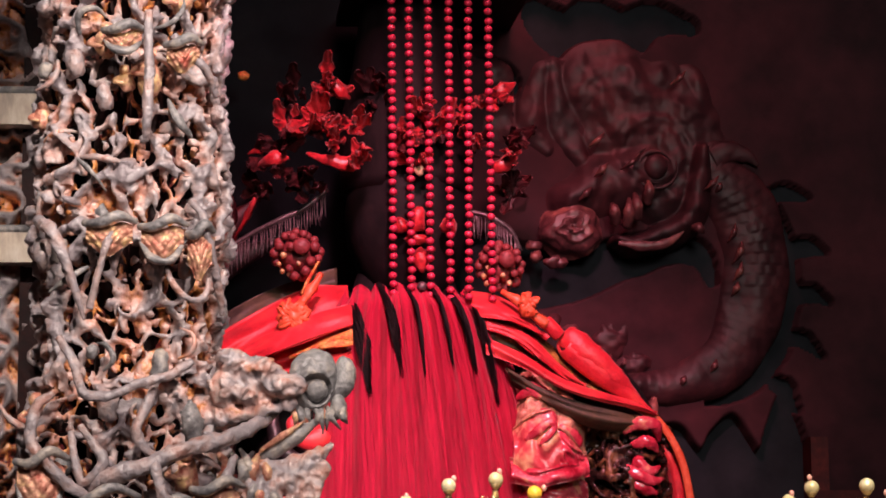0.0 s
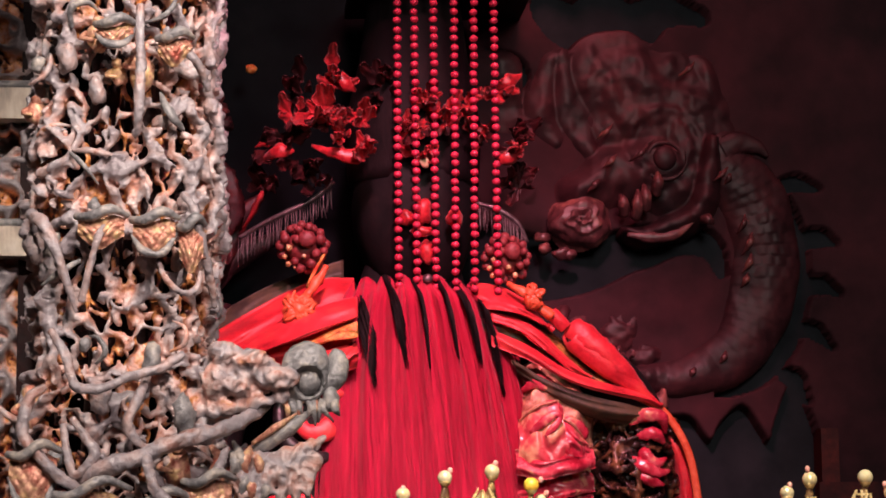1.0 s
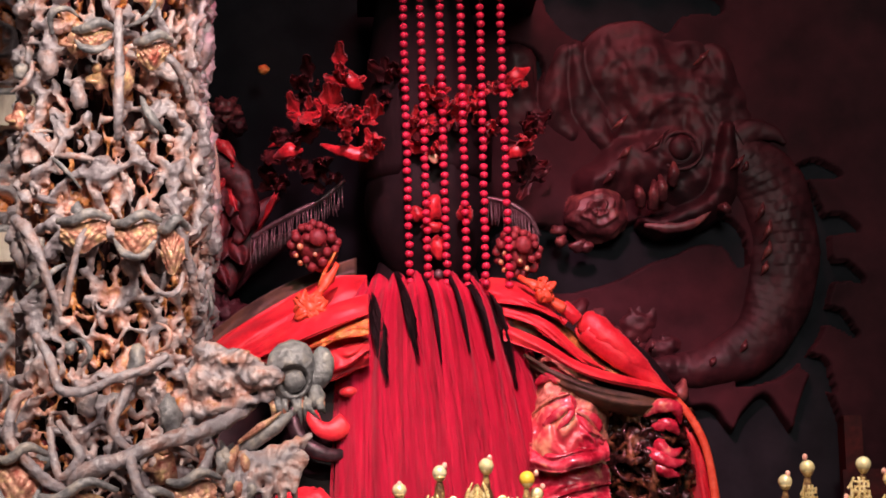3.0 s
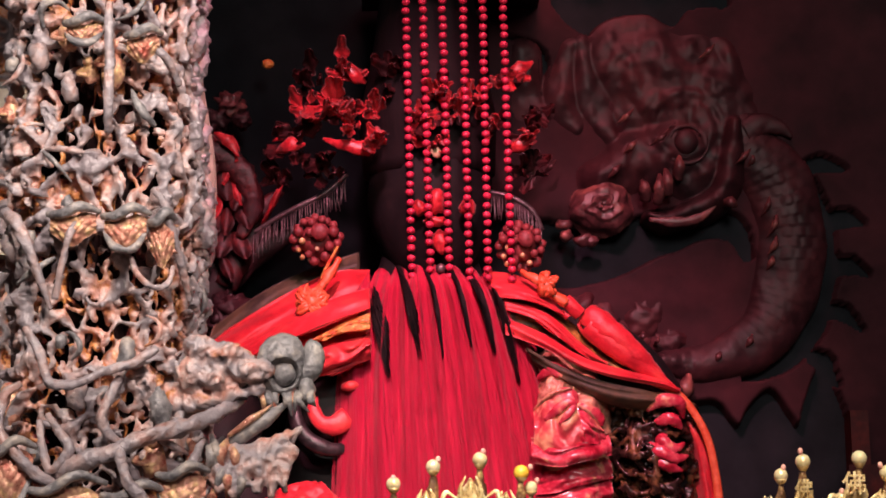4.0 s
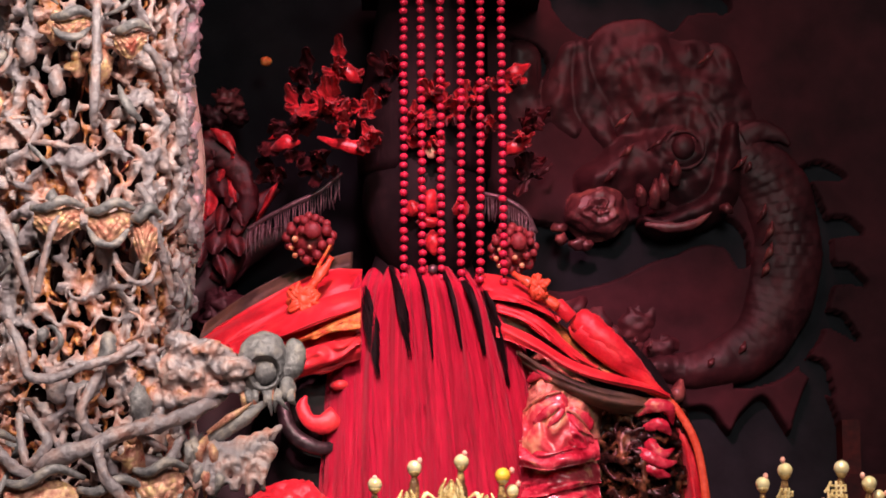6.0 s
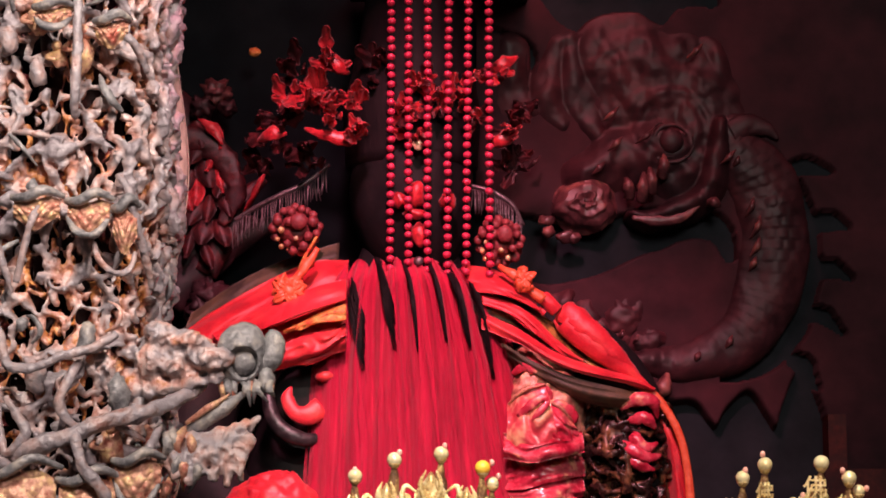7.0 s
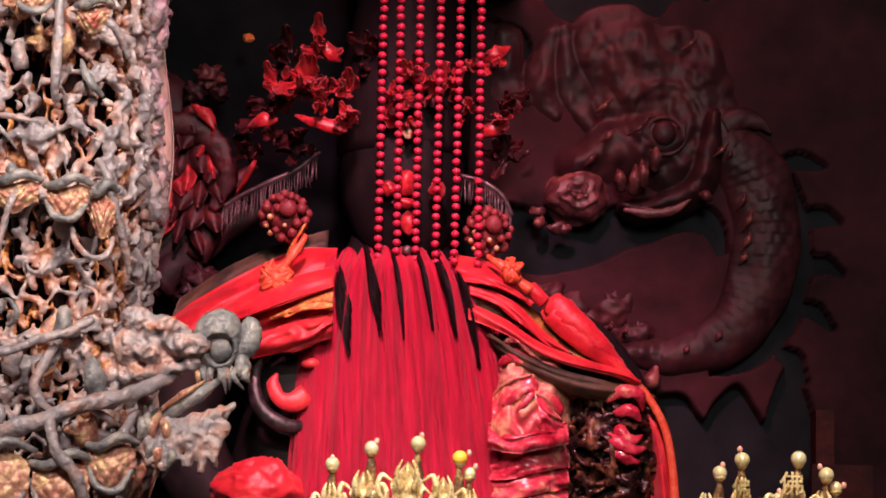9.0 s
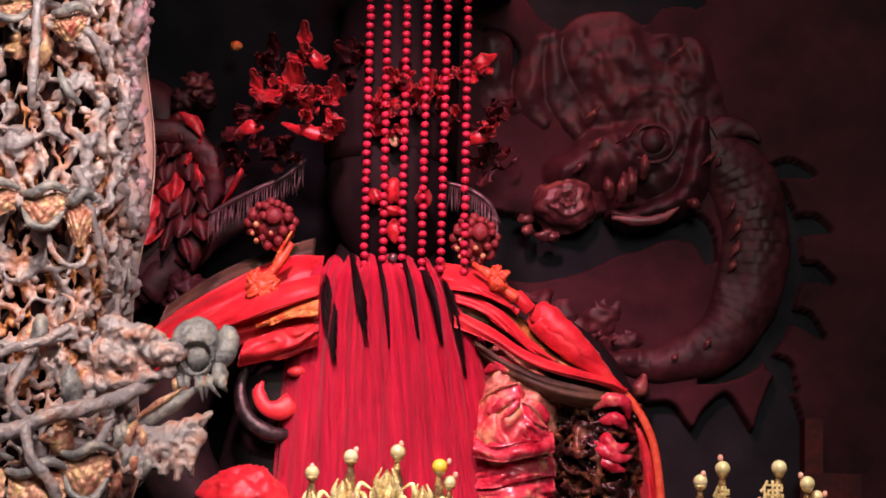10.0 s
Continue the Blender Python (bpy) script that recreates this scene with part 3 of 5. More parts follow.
def skull_form(P):
    f = ell(P, (-0.300, -0.770, 1.618), (0.042, 0.030, 0.025))
    for c, r in (((-0.318, -0.790, 1.638), (0.018, 0.014, 0.012)), ((-0.288, -0.796, 1.632), (0.017, 0.012, 0.011)), ((-0.262, -0.787, 1.612), (0.023, 0.019, 0.014)), ((-0.327, -0.785, 1.608), (0.018, 0.016, 0.014)), ((-0.302, -0.792, 1.602), (0.015, 0.013, 0.010))):
        f = blend(f, ell(P, c, r), 0.006)
    f = blend(f, bar(P, (-0.37, -0.74, 1.575), (-0.31, -0.765, 1.600), 0.030, 0.022), 0.008)
    f = blend(f, bar(P, (-0.33, -0.78, 1.578), (-0.252, -0.785, 1.592), 0.009, 0.006), 0.004)
    for c, r in (((-0.275, -0.808, 1.621), 0.0055), ((-0.297, -0.808, 1.619), 0.006), ((-0.250, -0.806, 1.608), 0.004), ((-0.315, -0.80, 1.622), 0.006)):
        f = np.maximum(f, -(np.linalg.norm(P - np.array(c), axis=1) - r))
    return grained(f, P)


def hood_form(P):
    f = np.maximum(ell(P, (-0.230, -0.774, 1.620), (0.028, 0.024, 0.036)), -ell(P, (-0.2265, -0.806, 1.606), (0.0180, 0.036, 0.0195)))
    return f + 0.0032 * lattice_noise(P * 50, 83) + 0.004 * np.abs(lattice_noise(P * 85, 84))


def lower_form(P):
    f = bar(P, (-0.292, -0.782, 1.500), (-0.238, -0.782, 1.524), 0.020, 0.014)
    f = blend(f, bar(P, (-0.240, -0.780, 1.526), (-0.211, -0.775, 1.547), 0.013, 0.002), 0.008)
    f = blend(f, bar(P, (-0.285, -0.79, 1.525), (-0.225, -0.785, 1.537), 0.005, 0.003), 0.004)
    for k in range(9):
        x = -0.298 + 0.0095 * k
        f = blend(f, bar(P, (x, -0.79, 1.508 + 0.0015 * k), (x + 0.006 * math.sin(2.1 * k), -0.795, 1.484 + 0.008 * math.sin(5 * k)), 0.0085, 0.004), 0.004)
    f = np.maximum(f, -(np.linalg.norm(P - np.array((-0.262, -0.806, 1.512)), axis=1) - 0.009))
    return grained(f, P)


mottled = lambda q: 0.46 + 0.30 * lattice_noise(q * 40, 91)
head = sculpt("beast_head", (-0.375, -0.825, 1.555), (-0.232, -0.73, 1.662), 0.0021, skull_form, CARVED, pillar, "grey carved lion-like beast head", mottled)
sculpt("nose_hood", (-0.262, -0.80, 1.585), (-0.198, -0.745, 1.658), 0.0021, hood_form, CARVED_GREY, head)
part("nose_ball", Geo().blob((-0.2265, -0.779, 1.608), (0.0130, 0.0130, 0.0135), 0.16, 60, 2, 14, 18), CARVED_GREY, head)
part("petal", Geo().blob((-0.1985, -0.770, 1.620), (0.0130, 0.010, 0.0260), 0.30, 40, 4, 16, 20, turn=Matrix.Rotation(0.25, 3, "Y")), CARVED_GREY, head)
part("petal", Geo().blob((-0.203, -0.774, 1.590), (0.010, 0.010, 0.015), 0.25, 60, 6, 14, 18), CARVED_GREY, head)
for k in range(11):
    x = -0.250 + 0.0054 * k + rng.uniform(-0.002, 0.002)
    w = rng.uniform(0.0028, 0.0062)
    part("fang", Geo().tube([(x, -0.775, 1.588), (x + rng.uniform(-0.003, 0.005), -0.784, 1.578), (x + rng.uniform(-0.004, 0.010), -0.776, 1.558 + rng.uniform(0, 0.018))], [w, w * 0.9, 0.0006], 8, 5, knob=0.5, seed=k), CARVED_GREY if k % 3 else CARVED_PINK, head)
part("jaw_bar", Geo().tube([(-0.297, -0.772, 1.524), (-0.270, -0.785, 1.543), (-0.246, -0.786, 1.559), (-0.226, -0.775, 1.575)], [0.006, 0.0095, 0.009, 0.003], 12, 8, knob=0.15), CARVED_GREY, head)
part("jaw_gilt", Geo().tube([(-0.288, -0.79, 1.540), (-0.264, -0.798, 1.556), (-0.24, -0.792, 1.573)], [0.002, 0.0045, 0.001], 8, 6, knob=0.3), CARVED_PINK, head)
sculpt("lower_jaw", (-0.325, -0.82, 1.445), (-0.203, -0.745, 1.556), 0.0021, lower_form, CARVED, head, "", mottled)
for k in range(18):
    a = k * 0.4
    x0, z0 = -0.315 + 0.03 * math.cos(a * 1.7), 1.49 + 0.035 * math.sin(a * 2.3)
    part("mane_lock", Geo().tube([(x0, -0.765, z0 + 0.02), (x0 + 0.012 * math.cos(a), -0.800, z0), (x0 + 0.018 * math.sin(a), -0.785, z0 - 0.026)], [0.002, 0.006, 0.001], 8, 6, knob=0.25, seed=k), CARVED_PINK if k % 2 else CARVED_GREY, head)

# carved side screen with pale rails
screen = thing("carved_screen", "carved wooden side screen with pale rails", "screen")
g = Geo()
# height drives the colour here too, recesses take the painted shade
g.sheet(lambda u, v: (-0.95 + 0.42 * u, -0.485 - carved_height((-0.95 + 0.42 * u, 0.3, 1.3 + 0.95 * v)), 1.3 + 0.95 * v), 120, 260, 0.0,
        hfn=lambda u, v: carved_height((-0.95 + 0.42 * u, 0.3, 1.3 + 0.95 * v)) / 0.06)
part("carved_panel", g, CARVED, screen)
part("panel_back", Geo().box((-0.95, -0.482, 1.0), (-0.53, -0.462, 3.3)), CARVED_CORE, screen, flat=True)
for (z0, z1) in [(1.950, 1.988), (1.782, 1.818)]:
    part("rail", Geo().box((-0.95, -0.545, z0), (-0.535, -0.484, z1)), WOOD_EDGE, screen, "pale planed wooden rail", flat=True)
    part("rail_cap", Geo().tube([(-0.95, -0.54, z1 + 0.004), (-0.7, -0.54, z1 + 0.004), (-0.535, -0.54, z1 + 0.004)], [0.006, 0.006], 8, 2), CARVED_GREY, screen)


# ---- the dragons carved behind the statue ----
WY = 0.283
dragon = thing("dragon_relief", "dark smoked red dragon carved in high relief on the wall", "relief")


def on_wall(name, pts, radii, mat=RELIEF, lift=0.02, flat=0.6, knob=0.12, parent=None, seg=16, label=""):
    return part(name, Geo().tube([(x, WY - lift, z) for x, z in pts], radii, seg, 8, flat, knob=knob, seed=len(pts)), mat, parent or dragon, label)


def slab(name, lo, hi, step, height, mat, label="", keep=None):
    """A carved panel: a height over the wall for every point of a rectangle; keep drops what lies outside an outline."""
    xs, zz = np.arange(lo[0], hi[0], step), np.arange(lo[1], hi[1], step)
    X, Z = np.meshgrid(xs, zz)
    H = height(X, Z)
    n = len(xs)
    v = np.stack([X, WY - H, Z], -1).reshape(-1, 3)
    on = (keep(X, Z) if keep else np.ones(X.shape, bool))
    j, i = np.nonzero(on[:-1, :-1] & on[1:, :-1] & on[:-1, 1:] & on[1:, 1:])
    f = np.stack([j * n + i, j * n + i + 1, (j + 1) * n + i + 1, (j + 1) * n + i], 1)
    used = np.unique(f)
    back = np.zeros(len(v), int)
    back[used] = np.arange(len(used))
    return part(name, Geo().add(v[used].tolist(), back[f].tolist()), mat, dragon, label)


def ripple(X, Z, f, seed):
    return lattice_noise(np.stack([X.ravel() * f, Z.ravel() * f, np.full(X.size, 0.37)], 1), seed).reshape(X.shape)


def swell(X, Z, line, radii, power=0.5):
    """The rounded height of a tapering bar along a line: 1 on its axis, 0 outside; a higher power gives softer flanks."""
    best = np.zeros(X.shape)
    p = smooth([(x, 0, z) for x, z in line], 5)
    rr = np.interp(np.linspace(0, 1, len(p)), np.linspace(0, 1, len(radii)), radii)
    for a, b, r, q in zip(p[:-1], p[1:], rr[:-1], rr[1:]):
        dx, dz = b[0] - a[0], b[2] - a[2]
        t = np.clip(((X - a[0]) * dx + (Z - a[2]) * dz) / (dx * dx + dz * dz), 0, 1)
        d = np.hypot(X - a[0] - t * dx, Z - a[2] - t * dz) / (r + (q - r) * t)
        best = np.maximum(best, np.clip(1 - d * d, 0, 1) ** power)
    return best


# the smoked board round the dragon, pierced between the jaw and the coil, along the back and above the waves
WAVE = smooth([(0.04, 1.62), (0.34, 1.640), (0.40, 1.643), (0.425, 1.615), (0.437, 1.606), (0.452, 1.632), (0.488, 1.660), (0.518, 1.620), (0.530, 1.604), (0.541, 1.640), (0.568, 1.694), (0.595, 1.655), (0.615, 1.57), (0.632, 1.38)], 10)
SPINES = [(0.590, 2.022, 0.10), (0.617, 1.932, 0.0), (0.622, 1.853, -0.15), (0.612, 1.778, -0.45), (0.575, 1.698, -0.9)]
GAP = [(0.10, 1.90), (0.19, 1.885), (0.27, 1.905), (0.33, 1.918), (0.39, 1.935), (0.44, 1.925), (0.462, 1.88)]


def board_height(X, Z):
    wx, wz = X + 0.012 * ripple(X, Z, 16, 201), Z + 0.012 * ripple(X, Z, 16, 202)
    edge = np.interp(X, WAVE[:, 0], WAVE[:, 1])
    inside = (Z - edge) / 0.012
    inside = np.minimum(inside, 1 - 2.2 * swell(wx, wz, GAP, [0.055, 0.050, 0.040, 0.034, 0.030, 0.022, 0.012]))
    inside = np.minimum(inside, 1 - 2.6 * swell(wx, wz, [(0.505, 2.06), (0.56, 2.00), (0.588, 1.93), (0.590, 1.84), (0.565, 1.765), (0.515, 1.71), (0.45, 1.69)], [0.006, 0.014, 0.016, 0.017, 0.016, 0.014, 0.006]))
    inside = np.minimum(inside, 1 - 3.0 * swell(wx, wz, [(0.19, 2.31), (0.235, 2.28), (0.28, 2.315), (0.325, 2.285), (0.37, 2.31), (0.43, 2.295)], [0.03, 0.042, 0.03, 0.042, 0.03, 0.018]))
    inside = np.minimum(inside, 1 - 2.4 * swell(wx, wz, [(0.09, 2.245), (0.147, 2.212), (0.145, 2.150), (0.178, 2.10)], [0.004, 0.006, 0.006, 0.004]))
    for sx, sz, a in SPINES:
        c, n = math.cos(a), math.sin(a)
        inside = np.minimum(inside, 1 - 2.6 * swell(wx, wz, [(sx - 0.022 * c, sz - 0.022 * n), (sx, sz + 0.006), (sx + 0.030 * c, sz + 0.030 * n - 0.004)], [0.014, 0.016, 0.006]))
    k = np.clip(inside, 0, 1)
    k = k * k * (3 - 2 * k)
    return 0.034 * k - 0.008 + k * (0.006 * ripple(X, Z, 9, 203) + 0.0035 * ripple(X, Z, 22, 204) + 0.0012 * ripple(X, Z, 60, 205))


slab("board", (0.06, 1.40), (0.84, 2.46), 0.0035, board_height, BOARD, "smoked red board pierced behind the dragon")

# the coiled body with its faint scales
COIL = [(0.462, 2.075), (0.490, 2.035), (0.518, 1.980), (0.530, 1.905), (0.522, 1.830), (0.490, 1.768), (0.438, 1.727), (0.369, 1.707), (0.30, 1.712)]


def body_height(X, Z):
    """A flat-backed coil with soft overlapping scales."""
    p = smooth([(x, 0, z) for x, z in COIL], 8)
    run = np.concatenate([[0], np.cumsum(np.linalg.norm(np.diff(p, axis=0), axis=1))])
    half = np.interp(np.linspace(0, 1, len(p)), np.linspace(0, 1, 9), [0.040, 0.050, 0.056, 0.060, 0.056, 0.047, 0.040, 0.030, 0.016])
    wx, wz = X + 0.010 * ripple(X, Z, 14, 231), Z + 0.010 * ripple(X, Z, 14, 232)
    best, along, side = np.full(X.shape, 9.0), 0 * X, 0 * X
    for k in range(len(p) - 1):
        dx, dz = p[k + 1][0] - p[k][0], p[k + 1][2] - p[k][2]
        L = math.hypot(dx, dz)
        t = np.clip(((wx - p[k][0]) * dx + (wz - p[k][2]) * dz) / L**2, 0, 1)
        ox, oz = wx - p[k][0] - t * dx, wz - p[k][2] - t * dz
        d = np.hypot(ox, oz) / half[k]
        near = d < best
        best = np.where(near, d, best)
        along = np.where(near, run[k] + t * L, along)
        side = np.where(near, (ox * dz - oz * dx) / L, side)
    row = np.floor(along / 0.017)
    a = along / 0.017 - row - 0.5
    b = (side / 0.022 + 0.5 * (row % 2)) % 1.0 - 0.5
    scale = np.clip(1 - (a - 0.5) ** 2 * 0.9 - (2 * b) ** 2 * 0.8, 0, 1)
    h = 0.026 * np.clip(1 - best**2, 0, 1) ** 0.7
    return 0.019 + h + np.clip(h * 90, 0, 1) * (0.0018 * scale * (0.6 + 1.2 * ripple(X, Z, 12, 233)) + 0.007 * ripple(X, Z, 24, 234)) - 0.03 * (best > 1)


body = slab("body", (0.27, 1.66), (0.61, 2.13), 0.0024, body_height, RELIEF, "coiled scaly body of the dragon")
# raised strokes in the lit red stand for highlights along the coil
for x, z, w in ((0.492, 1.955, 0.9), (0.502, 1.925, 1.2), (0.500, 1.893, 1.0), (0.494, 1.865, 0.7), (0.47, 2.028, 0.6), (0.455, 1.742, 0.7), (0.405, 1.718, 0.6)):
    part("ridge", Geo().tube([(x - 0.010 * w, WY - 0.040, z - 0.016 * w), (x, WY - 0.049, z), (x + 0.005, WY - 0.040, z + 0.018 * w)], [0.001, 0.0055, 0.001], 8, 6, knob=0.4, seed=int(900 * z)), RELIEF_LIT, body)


def head_height(X, Z):
    wx, wz = X + 0.016 * ripple(X, Z, 13, 211), Z + 0.016 * ripple(X, Z, 13, 212)
    skull = 0.023 * swell(wx, wz, [(0.30, 2.19), (0.37, 2.14), (0.40, 2.07), (0.38, 2.02)], [0.095, 0.115, 0.100, 0.065], 1.3)
    snout = 0.034 * swell(wx, wz, [(0.36, 2.05), (0.29, 2.03), (0.23, 1.995)], [0.070, 0.056, 0.042], 1.1)
    jaw = 0.042 * swell(wx, wz, [(0.300, 1.940), (0.335, 1.936), (0.375, 1.945), (0.418, 1.972), (0.444, 2.030), (0.447, 2.090)], [0.012, 0.020, 0.024, 0.029, 0.031, 0.015], 0.9)
    mane = 0.0 * X
    for k in range(7):
        x0 = 0.115 + 0.055 * k
        mane = np.maximum(mane, (0.013 + 0.003 * math.sin(3 * k)) * swell(wx, wz, [(x0 + 0.03, 2.05 + 0.02 * abs(k - 3)), (x0, 2.13), (x0 + 0.02 * math.sin(2 * k), 2.215)], [0.022, 0.042, 0.028], 1.2))
    h = np.maximum.reduce([skull, snout, jaw, mane])
    ring = np.hypot(X - 0.366, Z - 2.085)
    h = h + np.where(h > 0.01, 0.0010 * np.exp(-((ring - 0.055) / 0.02) ** 2) * np.sin(ring * 330 + 1.2 * np.arctan2(Z - 2.085, X - 0.366)), 0)
    rough = 0.016 * ripple(X, Z, 17, 213) + 0.009 * ripple(X, Z, 38, 214) + 0.002 * ripple(X, Z, 90, 215)
    return 0.019 + h + (0.003 + rough) * np.clip(h * 60, 0, 1) - 0.05 * np.clip(1 - h * 400, 0, 1)


slab("head", (0.075, 1.90), (0.50, 2.28), 0.0028, head_height, RELIEF, "broad carved dragon head with a swept mane")
part("eye", Geo().blob((0.366, WY - 0.056, 2.058), (0.020, 0.012, 0.020), 0.06, 30, 0, 12, 18), RELIEF, dragon)
for r, a0, w in ((0.027, 0.4, 0.0042), (0.036, 2.0, 0.0035)):
    part("eyelid", Geo().tube([(0.366 + r * math.cos(a + a0), WY - 0.054, 2.058 + 0.95 * r * math.sin(a + a0)) for a in np.linspace(0, 4.6, 10)], [0.001, w, w, 0.001], 8, 4, knob=0.3), RELIEF, dragon)


# the curled nose, folded like a rose
def rose_height(X, Z):
    dx, dz = (X - 0.231) / 0.048, (Z - 1.958) / 0.041
    R, T = np.hypot(dx, dz), np.arctan2(dz, dx)
    R = R * (1 + 0.10 * np.sin(3 * T + 1) + 0.05 * np.sin(7 * T))
    turn = (R * 3.1 - T / (2 * math.pi) + 0.16 * np.sin(5 * T) + 0.25 * ripple(X, Z, 40, 221)) % 1.0
    fold = turn**1.5
    return 0.034 + 0.030 * np.sqrt(np.clip(1.05 - R * R, 0, 1)) + 0.011 * fold * np.clip(1.1 - R, 0.25, 1) - np.where(R > 1, 0.05 * (R - 1), 0) + 0.002 * ripple(X, Z, 90, 222)


slab("nose", (0.170, 1.903), (0.292, 2.012), 0.0017, rose_height, RELIEF_LIT, "spiral nose folded like a rose, in the lit relief red", keep=lambda X, Z: np.hypot((X - 0.231) / 0.054, (Z - 1.958) / 0.047) < 1.0 + 0.10 * ripple(X, Z, 45, 223))
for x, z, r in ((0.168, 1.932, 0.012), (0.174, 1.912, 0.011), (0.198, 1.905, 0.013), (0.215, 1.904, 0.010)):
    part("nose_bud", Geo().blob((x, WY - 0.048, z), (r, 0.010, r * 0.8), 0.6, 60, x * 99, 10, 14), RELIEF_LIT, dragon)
part("lip", Geo().tube([(x, WY - 0.058, z) for x, z in ((0.303, 1.935), (0.34, 1.930), (0.38, 1.936), (0.412, 1.957))], [0.003, 0.009, 0.008, 0.001], 12, 8, 0.6, knob=0.35), RELIEF_LIT, dragon, "pinkish lip of the dragon, in the lit relief red")
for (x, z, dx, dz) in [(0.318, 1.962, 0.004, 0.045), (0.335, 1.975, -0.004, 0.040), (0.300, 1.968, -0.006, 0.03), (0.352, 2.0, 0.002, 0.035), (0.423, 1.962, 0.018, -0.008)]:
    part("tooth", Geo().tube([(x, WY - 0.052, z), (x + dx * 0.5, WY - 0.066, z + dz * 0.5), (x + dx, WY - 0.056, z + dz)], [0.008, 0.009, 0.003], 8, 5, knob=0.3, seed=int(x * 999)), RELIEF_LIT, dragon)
# small strokes that paint the red highlights on the head
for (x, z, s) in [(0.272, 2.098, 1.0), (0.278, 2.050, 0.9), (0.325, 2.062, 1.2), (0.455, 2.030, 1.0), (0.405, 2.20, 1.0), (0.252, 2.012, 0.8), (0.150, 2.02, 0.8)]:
    part("highlight_stroke", Geo().tube([(x - 0.014 * s, WY - 0.060, z - 0.010), (x, WY - 0.070, z), (x + 0.012 * s, WY - 0.060, z + 0.014 * s)], [0.001, 0.005, 0.001], 8, 5, knob=0.5, seed=int(999 * x)), RELIEF_LIT, dragon)
on_wall("horn", [(0.462, 2.075), (0.49, 2.088), (0.52, 2.082), (0.538, 2.066)], [0.022, 0.018, 0.012, 0.003], RELIEF, 0.035, 0.5)
for (x, z, r) in [(0.22, 1.775, 0.034), (0.26, 1.74, 0.042), (0.295, 1.785, 0.036), (0.33, 1.745, 0.03), (0.19, 1.80, 0.03)]:
    part("cloud", Geo().blob((x, WY - 0.016, z), (r, 0.020, r * 0.9), 0.4, 40, x * 50, 26, 36), RELIEF, dragon)
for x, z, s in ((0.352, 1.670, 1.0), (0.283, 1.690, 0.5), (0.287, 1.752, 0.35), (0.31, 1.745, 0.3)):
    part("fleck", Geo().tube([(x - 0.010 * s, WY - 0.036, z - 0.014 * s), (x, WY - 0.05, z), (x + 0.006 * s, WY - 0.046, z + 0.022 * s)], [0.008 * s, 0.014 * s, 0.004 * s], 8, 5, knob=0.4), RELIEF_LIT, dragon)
setting("post_right", (0.606, 0.235, 1.15), (0.634, 0.2835, 1.63), RED_POST, "worn red lacquered post beside the dragon panel")
setting("post_base", (0.596, 0.215, 1.15), (0.690, 0.234, 1.545), RED_POST, "worn red lacquered block under the post")

# the second dragon, beside the pillar
mate = thing("dragon_relief", "dim red scaly dragon carved on the wall behind the pillar", "relief")
on_wall("body", [(-0.50, 1.78), (-0.44, 1.84), (-0.40, 1.93), (-0.385, 2.02), (-0.42, 2.09), (-0.50, 2.12)], [0.05, 0.055, 0.055, 0.05, 0.045, 0.04], RELIEF, 0.04, parent=mate)
for i in range(26):
    a = i * 2.4
    r = 0.014 * math.sqrt(i)
    x, z = -0.375 + r * math.cos(a) * 0.8, 1.965 + r * math.sin(a) * 1.5
    g = Geo()
    g.sheet(lambda u, v: (x + (u - 0.5) * (0.03 + 0.012 * math.sin(7 * i)) * math.sin(math.pi * (0.15 + 0.8 * v)) + 0.018 * math.sin(5 * i) * v, WY - 0.085 - 0.016 * v - 0.01 * math.cos((u - 0.5) * 3), z + 0.02 - 0.045 * v), 8, 8, 0.004)
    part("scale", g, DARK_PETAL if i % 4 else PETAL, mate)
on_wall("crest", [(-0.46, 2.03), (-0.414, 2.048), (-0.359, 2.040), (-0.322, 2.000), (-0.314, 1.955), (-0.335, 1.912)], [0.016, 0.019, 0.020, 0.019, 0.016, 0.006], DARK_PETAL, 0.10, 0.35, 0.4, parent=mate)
on_wall("flank", [(-0.44, 1.80), (-0.40, 1.845), (-0.345, 1.885), (-0.28, 1.925)], [0.03, 0.042, 0.040, 0.012], RELIEF, 0.06, 0.3, 0.15, parent=mate)
for pts, w in (([(-0.372, 2.075), (-0.352, 2.062), (-0.333, 2.035)], 0.010), ([(-0.282, 2.058), (-0.262, 2.066), (-0.238, 2.066)], 0.007), ([(-0.30, 1.93), (-0.280, 1.965), (-0.262, 2.01)], 0.006)):
    part("leaf", Geo().tube([(x, WY - 0.115, z) for x, z in pts], [0.001, w, 0.001], 10, 6, 0.5, knob=0.5, seed=int(w * 999)), PETAL, mate)
on_wall("horn", [(-0.36, 1.84), (-0.33, 1.90), (-0.30, 1.96), (-0.27, 1.99)], [0.02, 0.02, 0.015, 0.006], DARK_PETAL, 0.07, parent=mate)
on_wall("horn", [(-0.42, 1.80), (-0.36, 1.86), (-0.30, 1.90), (-0.24, 1.93)], [0.03, 0.026, 0.02, 0.008], RELIEF, 0.06, parent=mate)
for (x, z, r) in [(-0.348, 2.125, 0.02), (-0.33, 2.10, 0.014), (-0.37, 2.10, 0.018), (-0.352, 1.80, 0.028), (-0.36, 1.775, 0.026)]:
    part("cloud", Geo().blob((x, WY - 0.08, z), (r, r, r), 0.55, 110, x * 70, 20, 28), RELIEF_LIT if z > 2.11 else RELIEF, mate)
